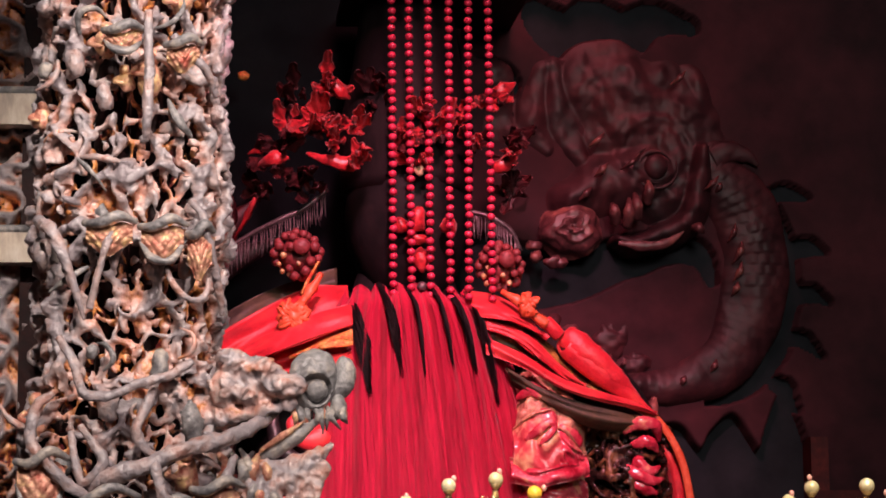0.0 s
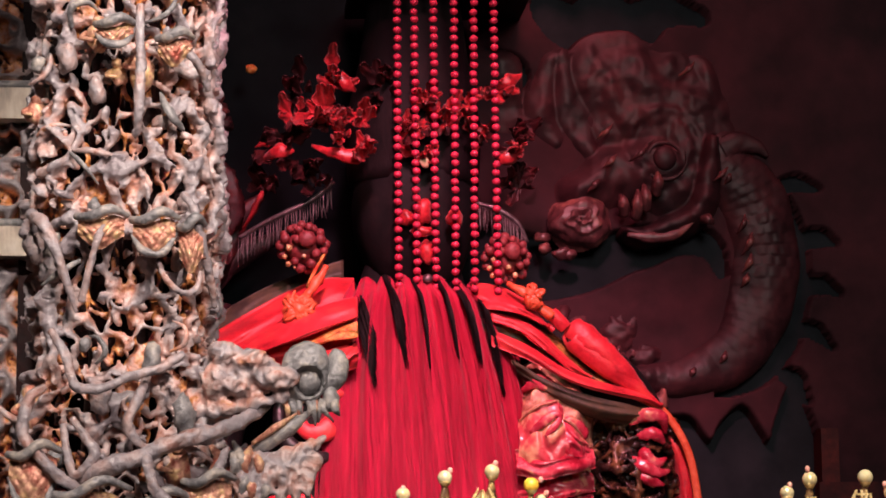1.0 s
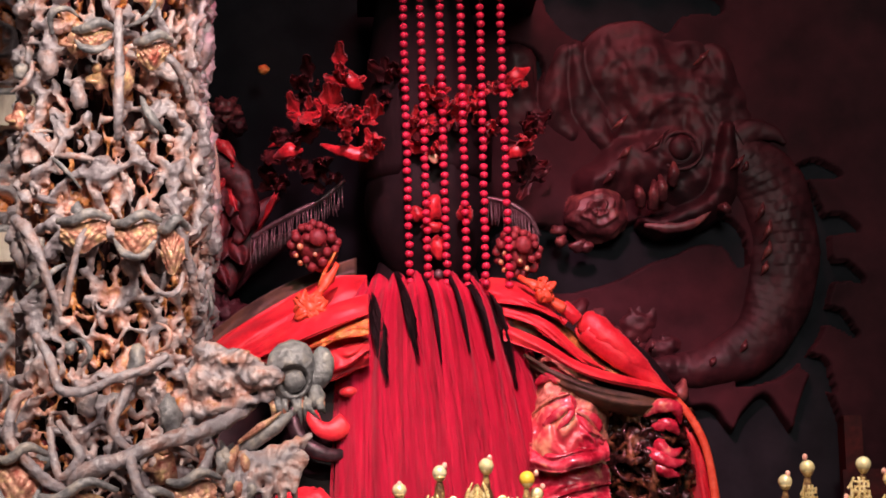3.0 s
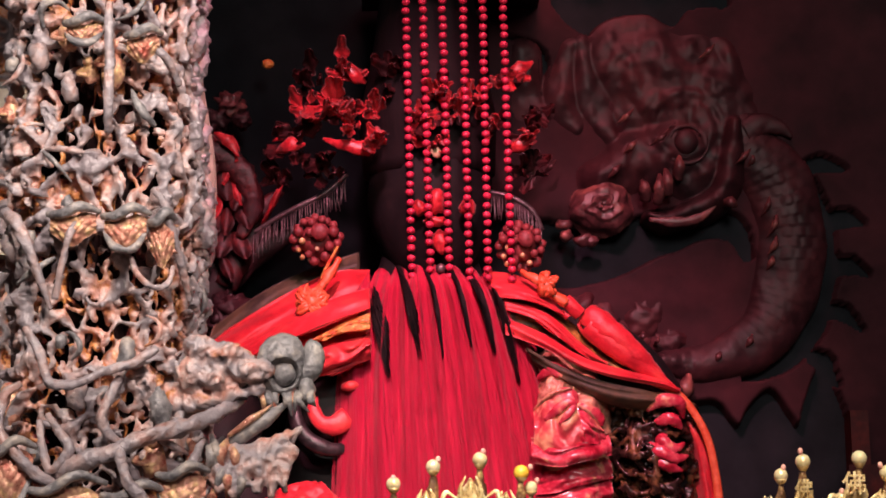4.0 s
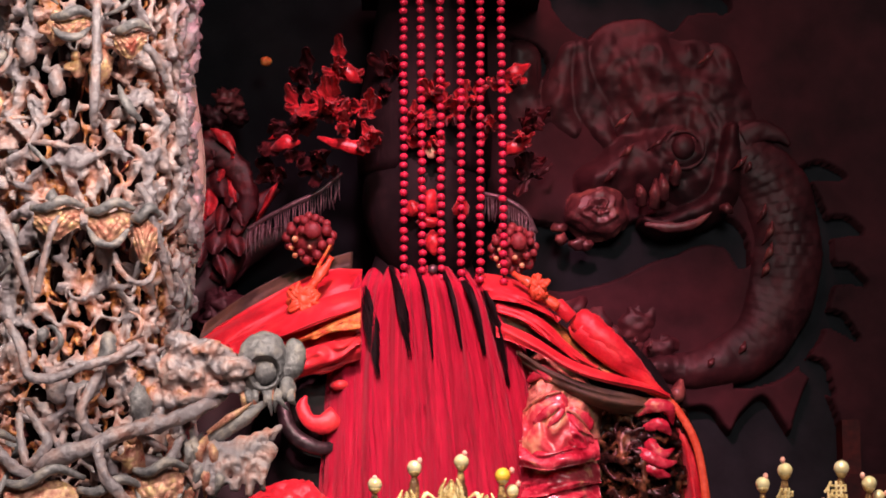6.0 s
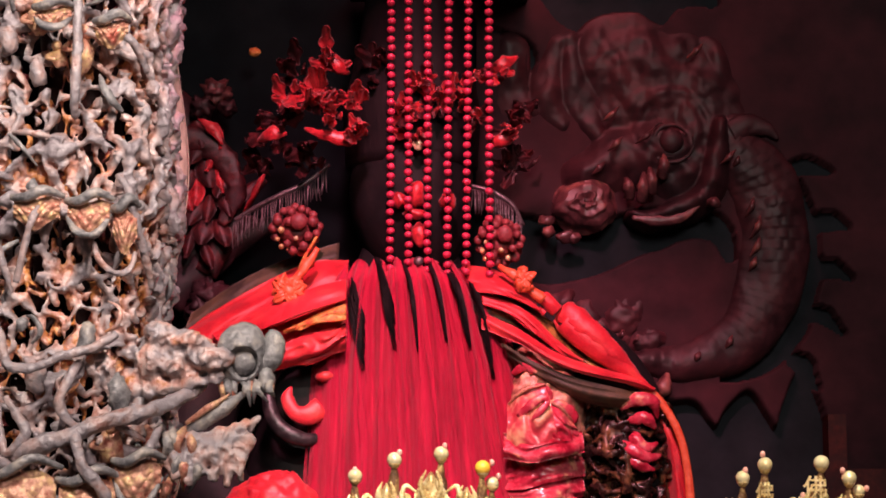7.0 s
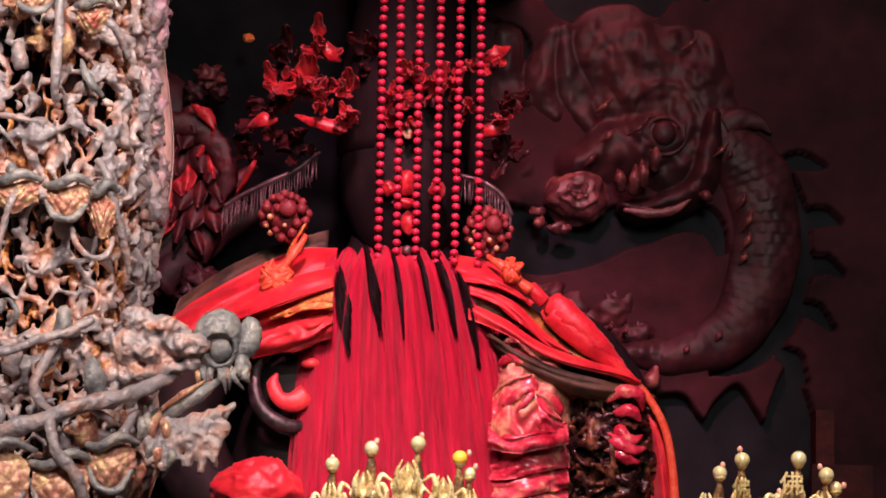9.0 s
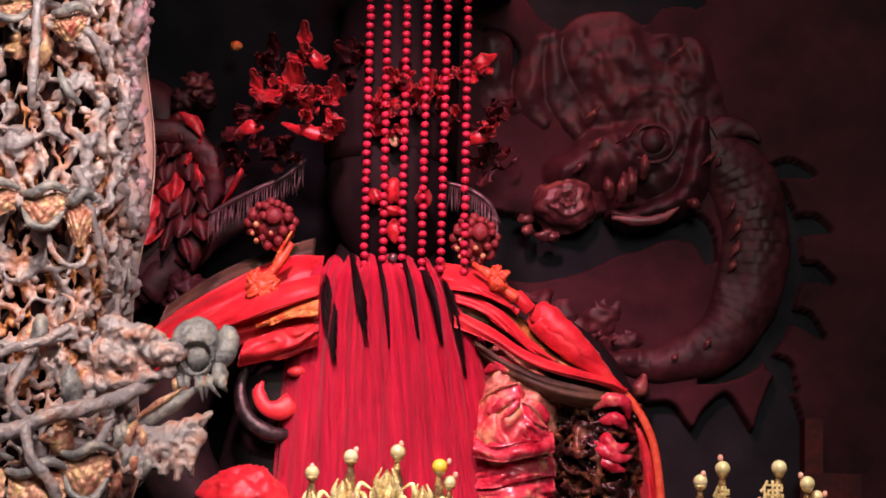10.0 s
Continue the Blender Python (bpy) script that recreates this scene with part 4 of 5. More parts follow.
part("gilt_stud", Geo().blob((-0.287, WY - 0.09, 2.187), (0.009, 0.007, 0.008), 0.3, 90, 2, 8, 12), GOLD_THREAD, mate, "small tarnished gold stud")

# ---- the statue, a plain dark figure ----
g = Geo()
g.blob((-0.042, 0.115, 1.955), (0.092, 0.085, 0.145), 0.05, 12, 1, 20, 28)
g.tube([(-0.045, 0.13, 1.16), (-0.045, 0.13, 1.4), (-0.045, 0.13, 1.62), (-0.045, 0.13, 1.74), (-0.045, 0.12, 1.84), (-0.045, 0.12, 1.90)], [0.30, 0.27, 0.22, 0.19, 0.08, 0.06], 32, 6, 0.5)
g.tube([(-0.20, 0.12, 1.74), (-0.32, 0.10, 1.70), (-0.36, 0.08, 1.58), (-0.30, 0.05, 1.46), (-0.2, 0.02, 1.40)], [0.07, 0.065, 0.06, 0.055, 0.05], 16, 6)
g.tube([(0.12, 0.12, 1.74), (0.24, 0.10, 1.68), (0.29, 0.08, 1.58), (0.27, 0.06, 1.46), (0.2, 0.03, 1.40)], [0.07, 0.06, 0.055, 0.055, 0.05], 16, 6)
tagged(part("deity_statue", g, STATUE), "dark wooden seated temple statue, plain under its robe", "statue")

# ---- headdress ----
headdress = thing("headdress", "tall black headdress with red velvet flowers and fringes", "headdress")
part("cap", Geo().tube([(-0.042, 0.12, 1.99), (-0.042, 0.12, 2.08), (-0.04, 0.12, 2.18), (-0.04, 0.12, 2.285)], [0.10, 0.105, 0.085, 0.07], 28, 5, 0.85), BLACK_HAIR, headdress)
part("crown_board", Geo().box((-0.14, -0.03, 2.286), (0.14, 0.26, 2.30)), BLACK_HAIR, headdress, flat=True)
rng = random.Random(11)


def petal(c, size, yaw, tilt, mat, parent, curl=0.3):
    g = Geo()
    m = Matrix.Translation(c) @ Matrix.Rotation(yaw, 4, "Y") @ Matrix.Rotation(tilt, 4, "X")

    def fn(u, v):
        w = math.sin(math.pi * (0.08 + 0.86 * v)) ** 0.8
        x = (u - 0.5) * 0.42 * size * w * (1 + 0.3 * math.sin(13 * v + 40 * size))
        return m @ Vector((x, -curl * size * (v * v) + 1.6 * abs(x) ** 1.5 - 0.05 * size * math.sin(9 * u + 5 * v), v * size))

    g.sheet(fn, 9, 10, 0.0018)
    part("petal", g, mat, parent)


def blossom(x, y, z, size, n, mat=PETAL, spread=6.28, start=0.0):
    n = 2 * n
    for k in range(n):
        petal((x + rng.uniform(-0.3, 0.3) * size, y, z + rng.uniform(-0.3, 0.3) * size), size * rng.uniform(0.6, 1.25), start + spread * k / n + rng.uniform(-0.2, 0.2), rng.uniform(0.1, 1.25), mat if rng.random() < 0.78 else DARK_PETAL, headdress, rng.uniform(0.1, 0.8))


for (x, y, z, s, n) in [(-0.185, 0.0, 2.075, 0.045, 6), (-0.160, -0.01, 2.05, 0.034, 6), (-0.13, 0.0, 2.068, 0.034, 5), (-0.165, 0.01, 2.13, 0.036, 4), (-0.125, -0.005, 2.02, 0.034, 5), (-0.225, 0.02, 2.07, 0.034, 5),
                        (-0.055, 0.03, 2.06, 0.036, 6), (-0.030, 0.03, 2.10, 0.040, 6), (-0.005, 0.03, 2.07, 0.036, 6), (-0.035, 0.025, 2.015, 0.034, 6), (0.035, 0.04, 2.10, 0.036, 5),
                        (0.085, 0.03, 2.12, 0.036, 4), (0.10, 0.03, 2.035, 0.034, 4), (0.05, 0.035, 2.05, 0.034, 5)]:
    blossom(x, y, z, s, n)
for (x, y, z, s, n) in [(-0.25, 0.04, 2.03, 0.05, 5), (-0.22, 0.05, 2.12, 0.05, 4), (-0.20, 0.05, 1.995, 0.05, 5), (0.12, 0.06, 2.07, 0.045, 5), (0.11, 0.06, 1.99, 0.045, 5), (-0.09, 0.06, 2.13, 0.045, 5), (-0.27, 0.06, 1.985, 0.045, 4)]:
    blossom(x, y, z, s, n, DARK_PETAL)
# long red leaves sweeping below the flowers
for pts in ([(-0.20, 0.0, 2.028), (-0.17, -0.015, 2.015), (-0.135, -0.015, 2.01), (-0.11, 0.0, 2.03)], [(-0.27, 0.02, 2.012), (-0.25, 0.0, 2.018), (-0.225, 0.0, 2.02)], [(-0.17, 0.0, 2.15), (-0.155, -0.01, 2.125), (-0.135, 0.0, 2.11)],
            [(0.07, 0.02, 2.005), (0.09, 0.01, 2.015), (0.115, 0.02, 2.03)], [(0.07, 0.03, 2.125), (0.09, 0.02, 2.13), (0.115, 0.03, 2.145)]):
    part("leaf", Geo().tube(pts, [0.002, 0.009, 0.011, 0.002], 8, 6, 0.5, knob=0.4), PETAL, headdress)
# face ornaments in red behind the beads
for (x, z, rx, rz) in [(-0.035, 1.935, 0.014, 0.020), (0.012, 1.925, 0.013, 0.014), (-0.06, 1.925, 0.012, 0.012), (-0.030, 1.875, 0.013, 0.018), (-0.035, 1.905, 0.02, 0.008)]:
    part("forehead_ornament", Geo().blob((x, 0.022, z), (rx, 0.012, rz), 0.3, 70, x * 90, 10, 14), PETAL, headdress, "red padded ornament")
part("spangle", Geo().blob((-0.034, 0.0, 2.005), (0.007, 0.006, 0.009), 0.4, 150, 3, 8, 10), PEARL, headdress)
part("spangle", Geo().blob((-0.031, 0.0, 1.832), (0.008, 0.006, 0.007), 0.2, 120, 3, 8, 10), SILVER, headdress)


def fringe(pts, drop, n):
    """A bar with metal threads hanging from it."""
    bar = part("fringe_bar", Geo().tube(pts, [0.003, 0.004, 0.003], 8, 8), SILVER, headdress)
    p = smooth(pts, 12)
    for k in range(n):
        q = p[int((k + 0.5) / n * (len(p) - 1))]
        d = drop * rng.uniform(0.8, 1.1)
        part("thread", Geo().tube([q, q + np.array((rng.uniform(-0.002, 0.002), -0.004, -d * 0.5)), q + np.array((rng.uniform(-0.003, 0.003), -0.004, -d))], [0.0006, 0.0007, 0.0008], 5, 2), SILVER, bar)


fringe([(-0.305, 0.06, 1.900), (-0.275, 0.055, 1.918), (-0.235, 0.05, 1.938), (-0.20, 0.05, 1.955), (-0.165, 0.06, 1.985)], 0.042, 46)
fringe([(0.045, 0.06, 1.955), (0.078, 0.055, 1.945), (0.108, 0.055, 1.925), (0.124, 0.06, 1.895)], 0.042, 34)


def pompom(x, y, z, r, n):
    ob = part("pompom", Geo().blob((x, y, z), (r * 0.75, r * 0.6, r * 0.75), 0.2, 60, 1, 10, 14), POM, headdress, "dusty red bobble cluster with gold beads")
    for k in range(n):
        a, b = k * 2.4, math.acos(1 - 1.7 * (k + 0.5) / n)
        s = rng.uniform(0.0055, 0.0085)
        q = (x + r * math.sin(b) * math.cos(a), y - r * 0.7 * math.cos(b), z + r * math.sin(b) * math.sin(a))
        gilt = q[2] < z + 0.002 and q[0] < x + 0.012 and k % 2 == 0
        part("bobble", Geo().blob(q, s * (0.6 if gilt else 1), 0.1, 90, k, 7, 10), GOLD if gilt else POM, ob)
    part("button", Geo().blob((x + 0.006, y - r * 0.85, z + 0.008), (0.013, 0.007, 0.013), 0.15, 80, 5, 8, 14), POM, ob)


pompom(-0.212, 0.03, 1.882, 0.033, 34)
pompom(0.088, 0.03, 1.866, 0.032, 34)
part("pin", Geo().tube([(-0.178, 0.02, 1.875), (-0.195, 0.02, 1.845), (-0.205, 0.01, 1.82)], [0.002, 0.003, 0.003], 7, 4), GOLD_THREAD, headdress)

# ---- beaded veil ----
veil = thing("bead_veil", "six hanging strands of red beads before the statue's head", "bead veil")
bead_mesh = mesh_of("bead", Geo().blob((0, 0, 0), (0.0063, 0.0063, 0.0054), 0, 1, 0, 9, 14), BEAD)
for xt, xb, zb in [(-0.074, -0.073, 1.8215), (-0.049, -0.046, 1.8165), (-0.020, -0.0185, 1.8200), (0.011, 0.0105, 1.8145), (0.0405, 0.038, 1.8165), (0.070, 0.0725, 1.8145)]:
    top = Vector((xt, 0.0, 2.286))
    end = Vector((xb, 0.0, zb))
    n = int((top.z - end.z) / 0.0133)
    strand = part("strand", Geo().tube([top, (top + end) / 2, end], [0.0012, 0.0012], 6, 1), BLACK_HAIR, veil)
    for k in range(n + 1):
        p = end.lerp(top, k / n)
        ob = new("bead", bead_mesh)
        ob.location = (p.x + 0.0007 * math.sin(k * 1.9 + xt * 80), p.y + 0.0008 * math.sin(k * 2.7), p.z + 0.0008 * math.sin(k * 4.1 + xt * 50))
        ob.rotation_euler = (rng.uniform(-0.15, 0.15), rng.uniform(-0.2, 0.2), 0)
        ob.parent = strand

# ---- beard ----
beard = thing("beard", "long crimson artificial beard in soft locks with black strands", "beard")


def beard_edge(v):
    """Left and right edge at v = 0 (top) to 1 (bottom)."""
    z = 1.842 - 0.48 * v
    left = np.interp(z, [1.36, 1.49, 1.685, 1.78, 1.842], [-0.192, -0.187, -0.180, -0.166, -0.145])
    right = np.interp(z, [1.36, 1.49, 1.685, 1.78, 1.842], [0.164, 0.146, 0.110, 0.080, 0.043])
    return left, right, z


def beard_point(u, v, out=0.0):
    l, r, z = beard_edge(v)
    groove = (0.0065 * math.cos(u * 7 * 2 * math.pi) + 0.0028 * math.cos(u * 17 * 2 * math.pi + 3 * v)) * (1.1 - 0.5 * v)
    z -= 0.016 * (1 - abs(math.cos(u * 7 * math.pi))) * max(0.0, 1 - v * 8)
    return Vector((l + (r - l) * u + 0.0015 * math.sin(7 * v + 40 * u), 0.055 - 0.085 * math.sin(math.pi * (0.12 + 0.76 * u)) - 0.03 * v + groove - out + 0.7 * max(0.0, 0.07 - v), z))


for k in range(7):
    g = Geo()
    g.sheet(lambda u, v: beard_point((k + u) / 7, v), 22, 50, 0.012)
    part("lock", g, BEARD, beard)
g = Geo()
for k in range(1000):
    u, v0 = rng.random(), rng.random() ** 0.8 * 0.85
    if k % 5 == 0:
        u = rng.choice((rng.uniform(-0.025, 0.015), rng.uniform(0.985, 1.025)))
    ln = rng.uniform(0.10, 0.3)
    a = rng.uniform(0, 0.0022)
    pts = [beard_point(min(1.03, max(-0.03, u + rng.uniform(-0.0018, 0.0018) * j)), min(1, v0 + ln * j / 4), a * j / 2 + 0.0005) for j in range(5)]
    g.tube(pts, [0.0002, 0.0005, 0.0002], 3, 1)
tagged(part("fibre_fuzz", g, BEARD, beard), "loose fine crimson fibres", kind="stuff")
for (u0, u1, v1) in [(0.07, 0.245, 0.345), (0.29, 0.405, 0.285), (0.49, 0.520, 0.285), (0.67, 0.670, 0.265), (0.80, 0.775, 0.275), (0.92, 0.875, 0.36)]:
    g = Geo()
    for j in range(110):
        o = rng.gauss(0, 0.0052)
        e = v1 * rng.uniform(0.55, 1.08)
        b = rng.gauss(0, 0.005)
        g.tube([beard_point(u0 + o * 1.2, 0.0, 0.006), beard_point((u0 + u1) / 2 + o + b, e * 0.5, 0.0075 + rng.uniform(0, 0.003)), beard_point(u1 + o * 0.9, e, 0.0050)], [0.0007, 0.0009, 0.0003], 3, 5)
    part("black_lock", g, BLACK_HAIR, beard, "thin black strands")

# ---- robe ----
robe = thing("robe", "scarlet satin mantle with olive lining and orange border over the shoulders", "robe")


def cloth(name, top, low, mat, fold=0.004, waves_n=5.0, seed=0.0, thick=0.004, nu=48, nv=20, belly=0.02, label="", parent=None):
    """Cloth hung between an upper and a lower edge, with folds running along it."""
    a, b = smooth(top, 8), smooth(low, 8)

    def at(c, u):
        i = u * (len(c) - 1)
        j = min(int(i), len(c) - 2)
        return c[j] + (c[j + 1] - c[j]) * (i - j)

    def fn(u, v):
        p = at(a, u) * (1 - v) + at(b, u) * v
        wrinkle = fold * math.sin(2 * math.pi * (waves_n * v + 1.2 * n3((u, v, seed), 2.2))) + 1.2 * fold * n3((u * 1.6, v * 1.1, seed), 2.0, seed)
        return p + np.array((0, -belly * math.sin(math.pi * v) + wrinkle, 0.3 * wrinkle))

    return part(name, Geo().sheet(fn, nu, nv, thick), mat, parent or robe, label)


cloth("mantle", [(-0.135, 0.07, 1.842), (-0.186, 0.06, 1.840), (-0.244, 0.06, 1.815), (-0.318, 0.06, 1.774), (-0.389, 0.07, 1.724), (-0.44, 0.09, 1.68)],
      [(-0.135, -0.005, 1.742), (-0.19, -0.01, 1.715), (-0.25, -0.005, 1.700), (-0.32, 0.01, 1.685), (-0.385, 0.03, 1.655), (-0.45, 0.05, 1.62)], ROBE, 0.0055, 1.1, 1.0, nu=90, nv=40)
cloth("under_fold", [(-0.135, -0.02, 1.735), (-0.19, -0.025, 1.722), (-0.24, -0.02, 1.703)], [(-0.135, -0.02, 1.700), (-0.19, -0.025, 1.680), (-0.25, -0.015, 1.665)], ROBE, 0.005, 1.5, 4.0, nu=40, nv=14)
cloth("collar", [(-0.15, 0.09, 1.872), (-0.22, 0.09, 1.850), (-0.30, 0.09, 1.812), (-0.37, 0.10, 1.765)], [(-0.15, 0.075, 1.836), (-0.22, 0.07, 1.822), (-0.30, 0.075, 1.782), (-0.38, 0.08, 1.728)], LINING, 0.002, 1, 7.0, nu=40, nv=10, belly=0.004, label="olive collar edge")
cloth("embroidery", [(-0.135, -0.034, 1.765), (-0.17, -0.036, 1.752), (-0.20, -0.032, 1.738), (-0.225, -0.024, 1.727)], [(-0.135, -0.040, 1.742), (-0.17, -0.042, 1.736), (-0.20, -0.036, 1.727), (-0.225, -0.026, 1.722)], GOLD_THREAD, 0.003, 1.5, 2.0, 0.002, 40, 8, 0.004, "gold embroidered border")
cloth("fold_flap", [(-0.135, -0.005, 1.805), (-0.196, -0.012, 1.788), (-0.2435, -0.008, 1.767), (-0.33, 0.01, 1.726)], [(-0.135, -0.040, 1.771), (-0.196, -0.046, 1.750), (-0.2435, -0.038, 1.7315), (-0.315, -0.008, 1.706)], ROBE, 0.0022, 0.5, 15.0, nu=60, nv=18, belly=0.006)
# the other shoulder, in overlapping layers
cloth("mantle", [(0.035, 0.045, 1.834), (0.079, 0.035, 1.826), (0.114, 0.03, 1.806), (0.135, 0.02, 1.782), (0.152, 0.01, 1.757)],
      [(0.045, 0.0, 1.792), (0.0575, -0.012, 1.786), (0.088, -0.018, 1.782), (0.118, -0.016, 1.772), (0.152, 0.0, 1.755)], ROBE, 0.0020, 0.6, 9.0, nu=60, nv=24, belly=0.014)
cloth("under_lining", [(0.040, 0.03, 1.80), (0.10, 0.025, 1.79), (0.16, 0.02, 1.75), (0.21, 0.02, 1.70), (0.25, 0.02, 1.675)], [(0.050, 0.02, 1.735), (0.10, 0.015, 1.73), (0.15, 0.015, 1.70), (0.21, 0.015, 1.675), (0.25, 0.015, 1.665)], GILT_LINING, 0.005, 2.0, 5.0, nu=50, nv=20, label="olive lining shot with gold")
cloth("layer", [(0.060, 0.0, 1.785), (0.098, -0.006, 1.773), (0.132, -0.008, 1.755), (0.166, -0.006, 1.722), (0.207, 0.0, 1.689)], [(0.062, -0.008, 1.768), (0.105, -0.016, 1.752), (0.141, -0.018, 1.7225), (0.172, -0.014, 1.699), (0.207, -0.002, 1.685)], ROBE, 0.0015, 0.5, 3.0, nu=50, nv=12, belly=0.006)
cloth("lower_layer", [(0.060, -0.002, 1.757), (0.0823, -0.008, 1.748), (0.1195, -0.016, 1.729), (0.163, -0.018, 1.701), (0.2094, -0.014, 1.683), (0.281, -0.004, 1.664), (0.311, 0.0, 1.647)],
      [(0.060, -0.012, 1.732), (0.084, -0.020, 1.7225), (0.1195, -0.030, 1.706), (0.163, -0.034, 1.681), (0.2094, -0.030, 1.665), (0.281, -0.014, 1.651), (0.311, -0.004, 1.643)], ROBE, 0.0015, 0.5, 6.0, nu=70, nv=12, belly=0.008)
part("rolled_cuff", Geo().tube([(0.181, 0.0, 1.746), (0.184, 0.0, 1.743), (0.208, -0.004, 1.722), (0.234, -0.004, 1.702), (0.260, 0.0, 1.682), (0.285, 0.002, 1.664), (0.308, 0.002, 1.648)], [0.0150, 0.0175, 0.0185, 0.0175, 0.0135, 0.008, 0.002], 24, 7, 0.8, knob=0.03), ROBE, robe, "rolled scarlet cloth")
part("toggle", Geo().tube([(0.148, -0.006, 1.782), (0.151, -0.006, 1.779), (0.162, -0.006, 1.768), (0.170, -0.004, 1.760)], [0.009, 0.0105, 0.0105, 0.010], 16, 5, 0.8, knob=0.05), ROBE, robe, "short scarlet cloth toggle")
cloth("lining", [(0.09, -0.015, 1.712), (0.14, -0.02, 1.682), (0.20, -0.02, 1.660), (0.26, -0.01, 1.648), (0.31, 0.01, 1.636)], [(0.10, 0.01, 1.690), (0.15, 0.0, 1.655), (0.20, 0.0, 1.630), (0.26, 0.005, 1.618), (0.30, 0.02, 1.622)], LINING, 0.003, 1.4, 8.0, nu=50, nv=12, belly=0.012, label="dark olive lining turned out below the hem")
part("rolled_cuff", Geo().tube([(0.183, 0.01, 1.760), (0.195, 0.0, 1.748), (0.225, -0.005, 1.720), (0.26, 0.0, 1.688), (0.30, 0.015, 1.652)], [0.020, 0.021, 0.020, 0.015, 0.004], 18, 7, 0.8, knob=0.16), ROBE, robe, "rolled scarlet cloth")
part("border", Geo().tube([(0.24, 0.0, 1.668), (0.28, 0.0, 1.655), (0.31, 0.0, 1.640), (0.333, 0.0, 1.610), (0.349, 0.0, 1.575), (0.358, 0.0, 1.53), (0.362, 0.0, 1.48), (0.364, 0.0, 1.40), (0.36, 0.02, 1.30)], [0.002, 0.004, 0.006, 0.006, 0.006, 0.006, 0.007, 0.007, 0.007], 10, 7, 0.5), ROBE_ORANGE, robe, "orange satin border ribbon")
cloth("hanging_side", [(0.335, 0.03, 1.625), (0.345, 0.02, 1.585), (0.356, 0.02, 1.53), (0.36, 0.02, 1.44)], [(0.30, 0.05, 1.61), (0.318, 0.05, 1.57), (0.33, 0.05, 1.52), (0.335, 0.05, 1.44)], ROBE, 0.004, 1.5, 12.0, nu=40, nv=10)


def tassel(pts, head_at, n, r):
    knot = part("knot", Geo().tube(pts, [0.004, 0.007, 0.006, 0.008], 8, 5, knob=0.5), ROBE_ORANGE, robe, "orange silk knot")
    x, y, z = head_at
    for k in range(4 * n):
        a = rng.uniform(0, 6.28)
        d = r * rng.uniform(0.4, 0.95)
        b = a + rng.uniform(-0.7, 0.7)
        part("frayed_loop", Geo().tube([(x, y - 0.003, z), (x + 0.6 * d * math.cos(b), y - 0.010, z + 0.6 * d * math.sin(b)), (x + d * math.cos(a), y - 0.004, z + d * math.sin(a)), (x + 0.8 * d * math.cos(a + 0.4), y, z + 0.8 * d * math.sin(a + 0.4))], [0.003, 0.0034, 0.003, 0.0015], 6, 4, knob=0.4, seed=k), ROBE_ORANGE, knot)
    part("knot_ball", Geo().blob((x, y - 0.006, z), (r * 0.4, r * 0.3, r * 0.4), 0.4, 90, n, 8, 12), ROBE_ORANGE, knot)


tassel([(-0.178, 0.0, 1.850), (-0.192, -0.005, 1.828), (-0.205, -0.01, 1.808), (-0.216, -0.012, 1.795)], (-0.218, -0.012, 1.785), 11, 0.028)
tassel([(0.086, 0.0, 1.826), (0.105, -0.01, 1.812), (0.13, -0.012, 1.790), (0.150, -0.01, 1.776)], (0.122, -0.016, 1.803), 9, 0.019)

# ---- chest, sleeve and hand ornaments ----
armour = thing("armour", "painted pink and gold breastplate with curled ornaments", "armour")


def armour_form(P):
    E = ell(P, (0.150, 0.06, 1.575), (0.066, 0.085, 0.150))
    return E + 0.020 * lattice_noise(P * 15, 41) + 0.012 * lattice_noise(P * 32, 43) + 0.004 * lattice_noise(P * 80, 45)


sculpt("breastplate", (0.07, -0.045, 1.42), (0.23, 0.07, 1.735), 0.0027, armour_form, CARVED_PINK, armour, "faded gilt lumps of the breastplate")
for paint, top, low in ((GILT_CREAM, [(0.098, -0.012, 1.622), (0.120, -0.034, 1.640), (0.152, -0.034, 1.650)], [(0.095, -0.03, 1.560), (0.135, -0.052, 1.556), (0.170, -0.045, 1.566)]),
                 (ARMOUR, [(0.145, -0.026, 1.628), (0.170, -0.034, 1.618), (0.192, -0.015, 1.598)], [(0.150, -0.045, 1.576), (0.178, -0.044, 1.570), (0.202, -0.020, 1.574)]),
                 (ARMOUR, [(0.092, -0.02, 1.580), (0.13, -0.04, 1.572), (0.17, -0.036, 1.578), (0.205, -0.01, 1.585)], [(0.09, -0.03, 1.545), (0.13, -0.052, 1.538), (0.17, -0.050, 1.546), (0.208, -0.016, 1.556)])):
    cloth("plate", top, low, paint, 0.004, 0.7, top[0][0] * 90, 0.004, 30, 16, 0.012, parent=armour)
    part("rim", Geo().tube([(x, y - 0.003, z + 0.001) for x, y, z in top], [0.001, 0.0032, 0.001], 8, 8, knob=0.3), CARVED_PINK, armour)
for k in range(3):
    z = 1.535 - 0.030 * k
    cloth("band", [(0.09, 0.0, z), (0.13, -0.018, z + 0.002), (0.17, -0.016, z + 0.012), (0.208, 0.02, z + 0.020)], [(0.09, -0.012, z - 0.034), (0.13, -0.034, z - 0.032), (0.172, -0.030, z - 0.022), (0.212, 0.012, z - 0.012)], ARMOUR, 0.004, 0.8, 3.0 * k, 0.004, 30, 10, 0.008, parent=armour)
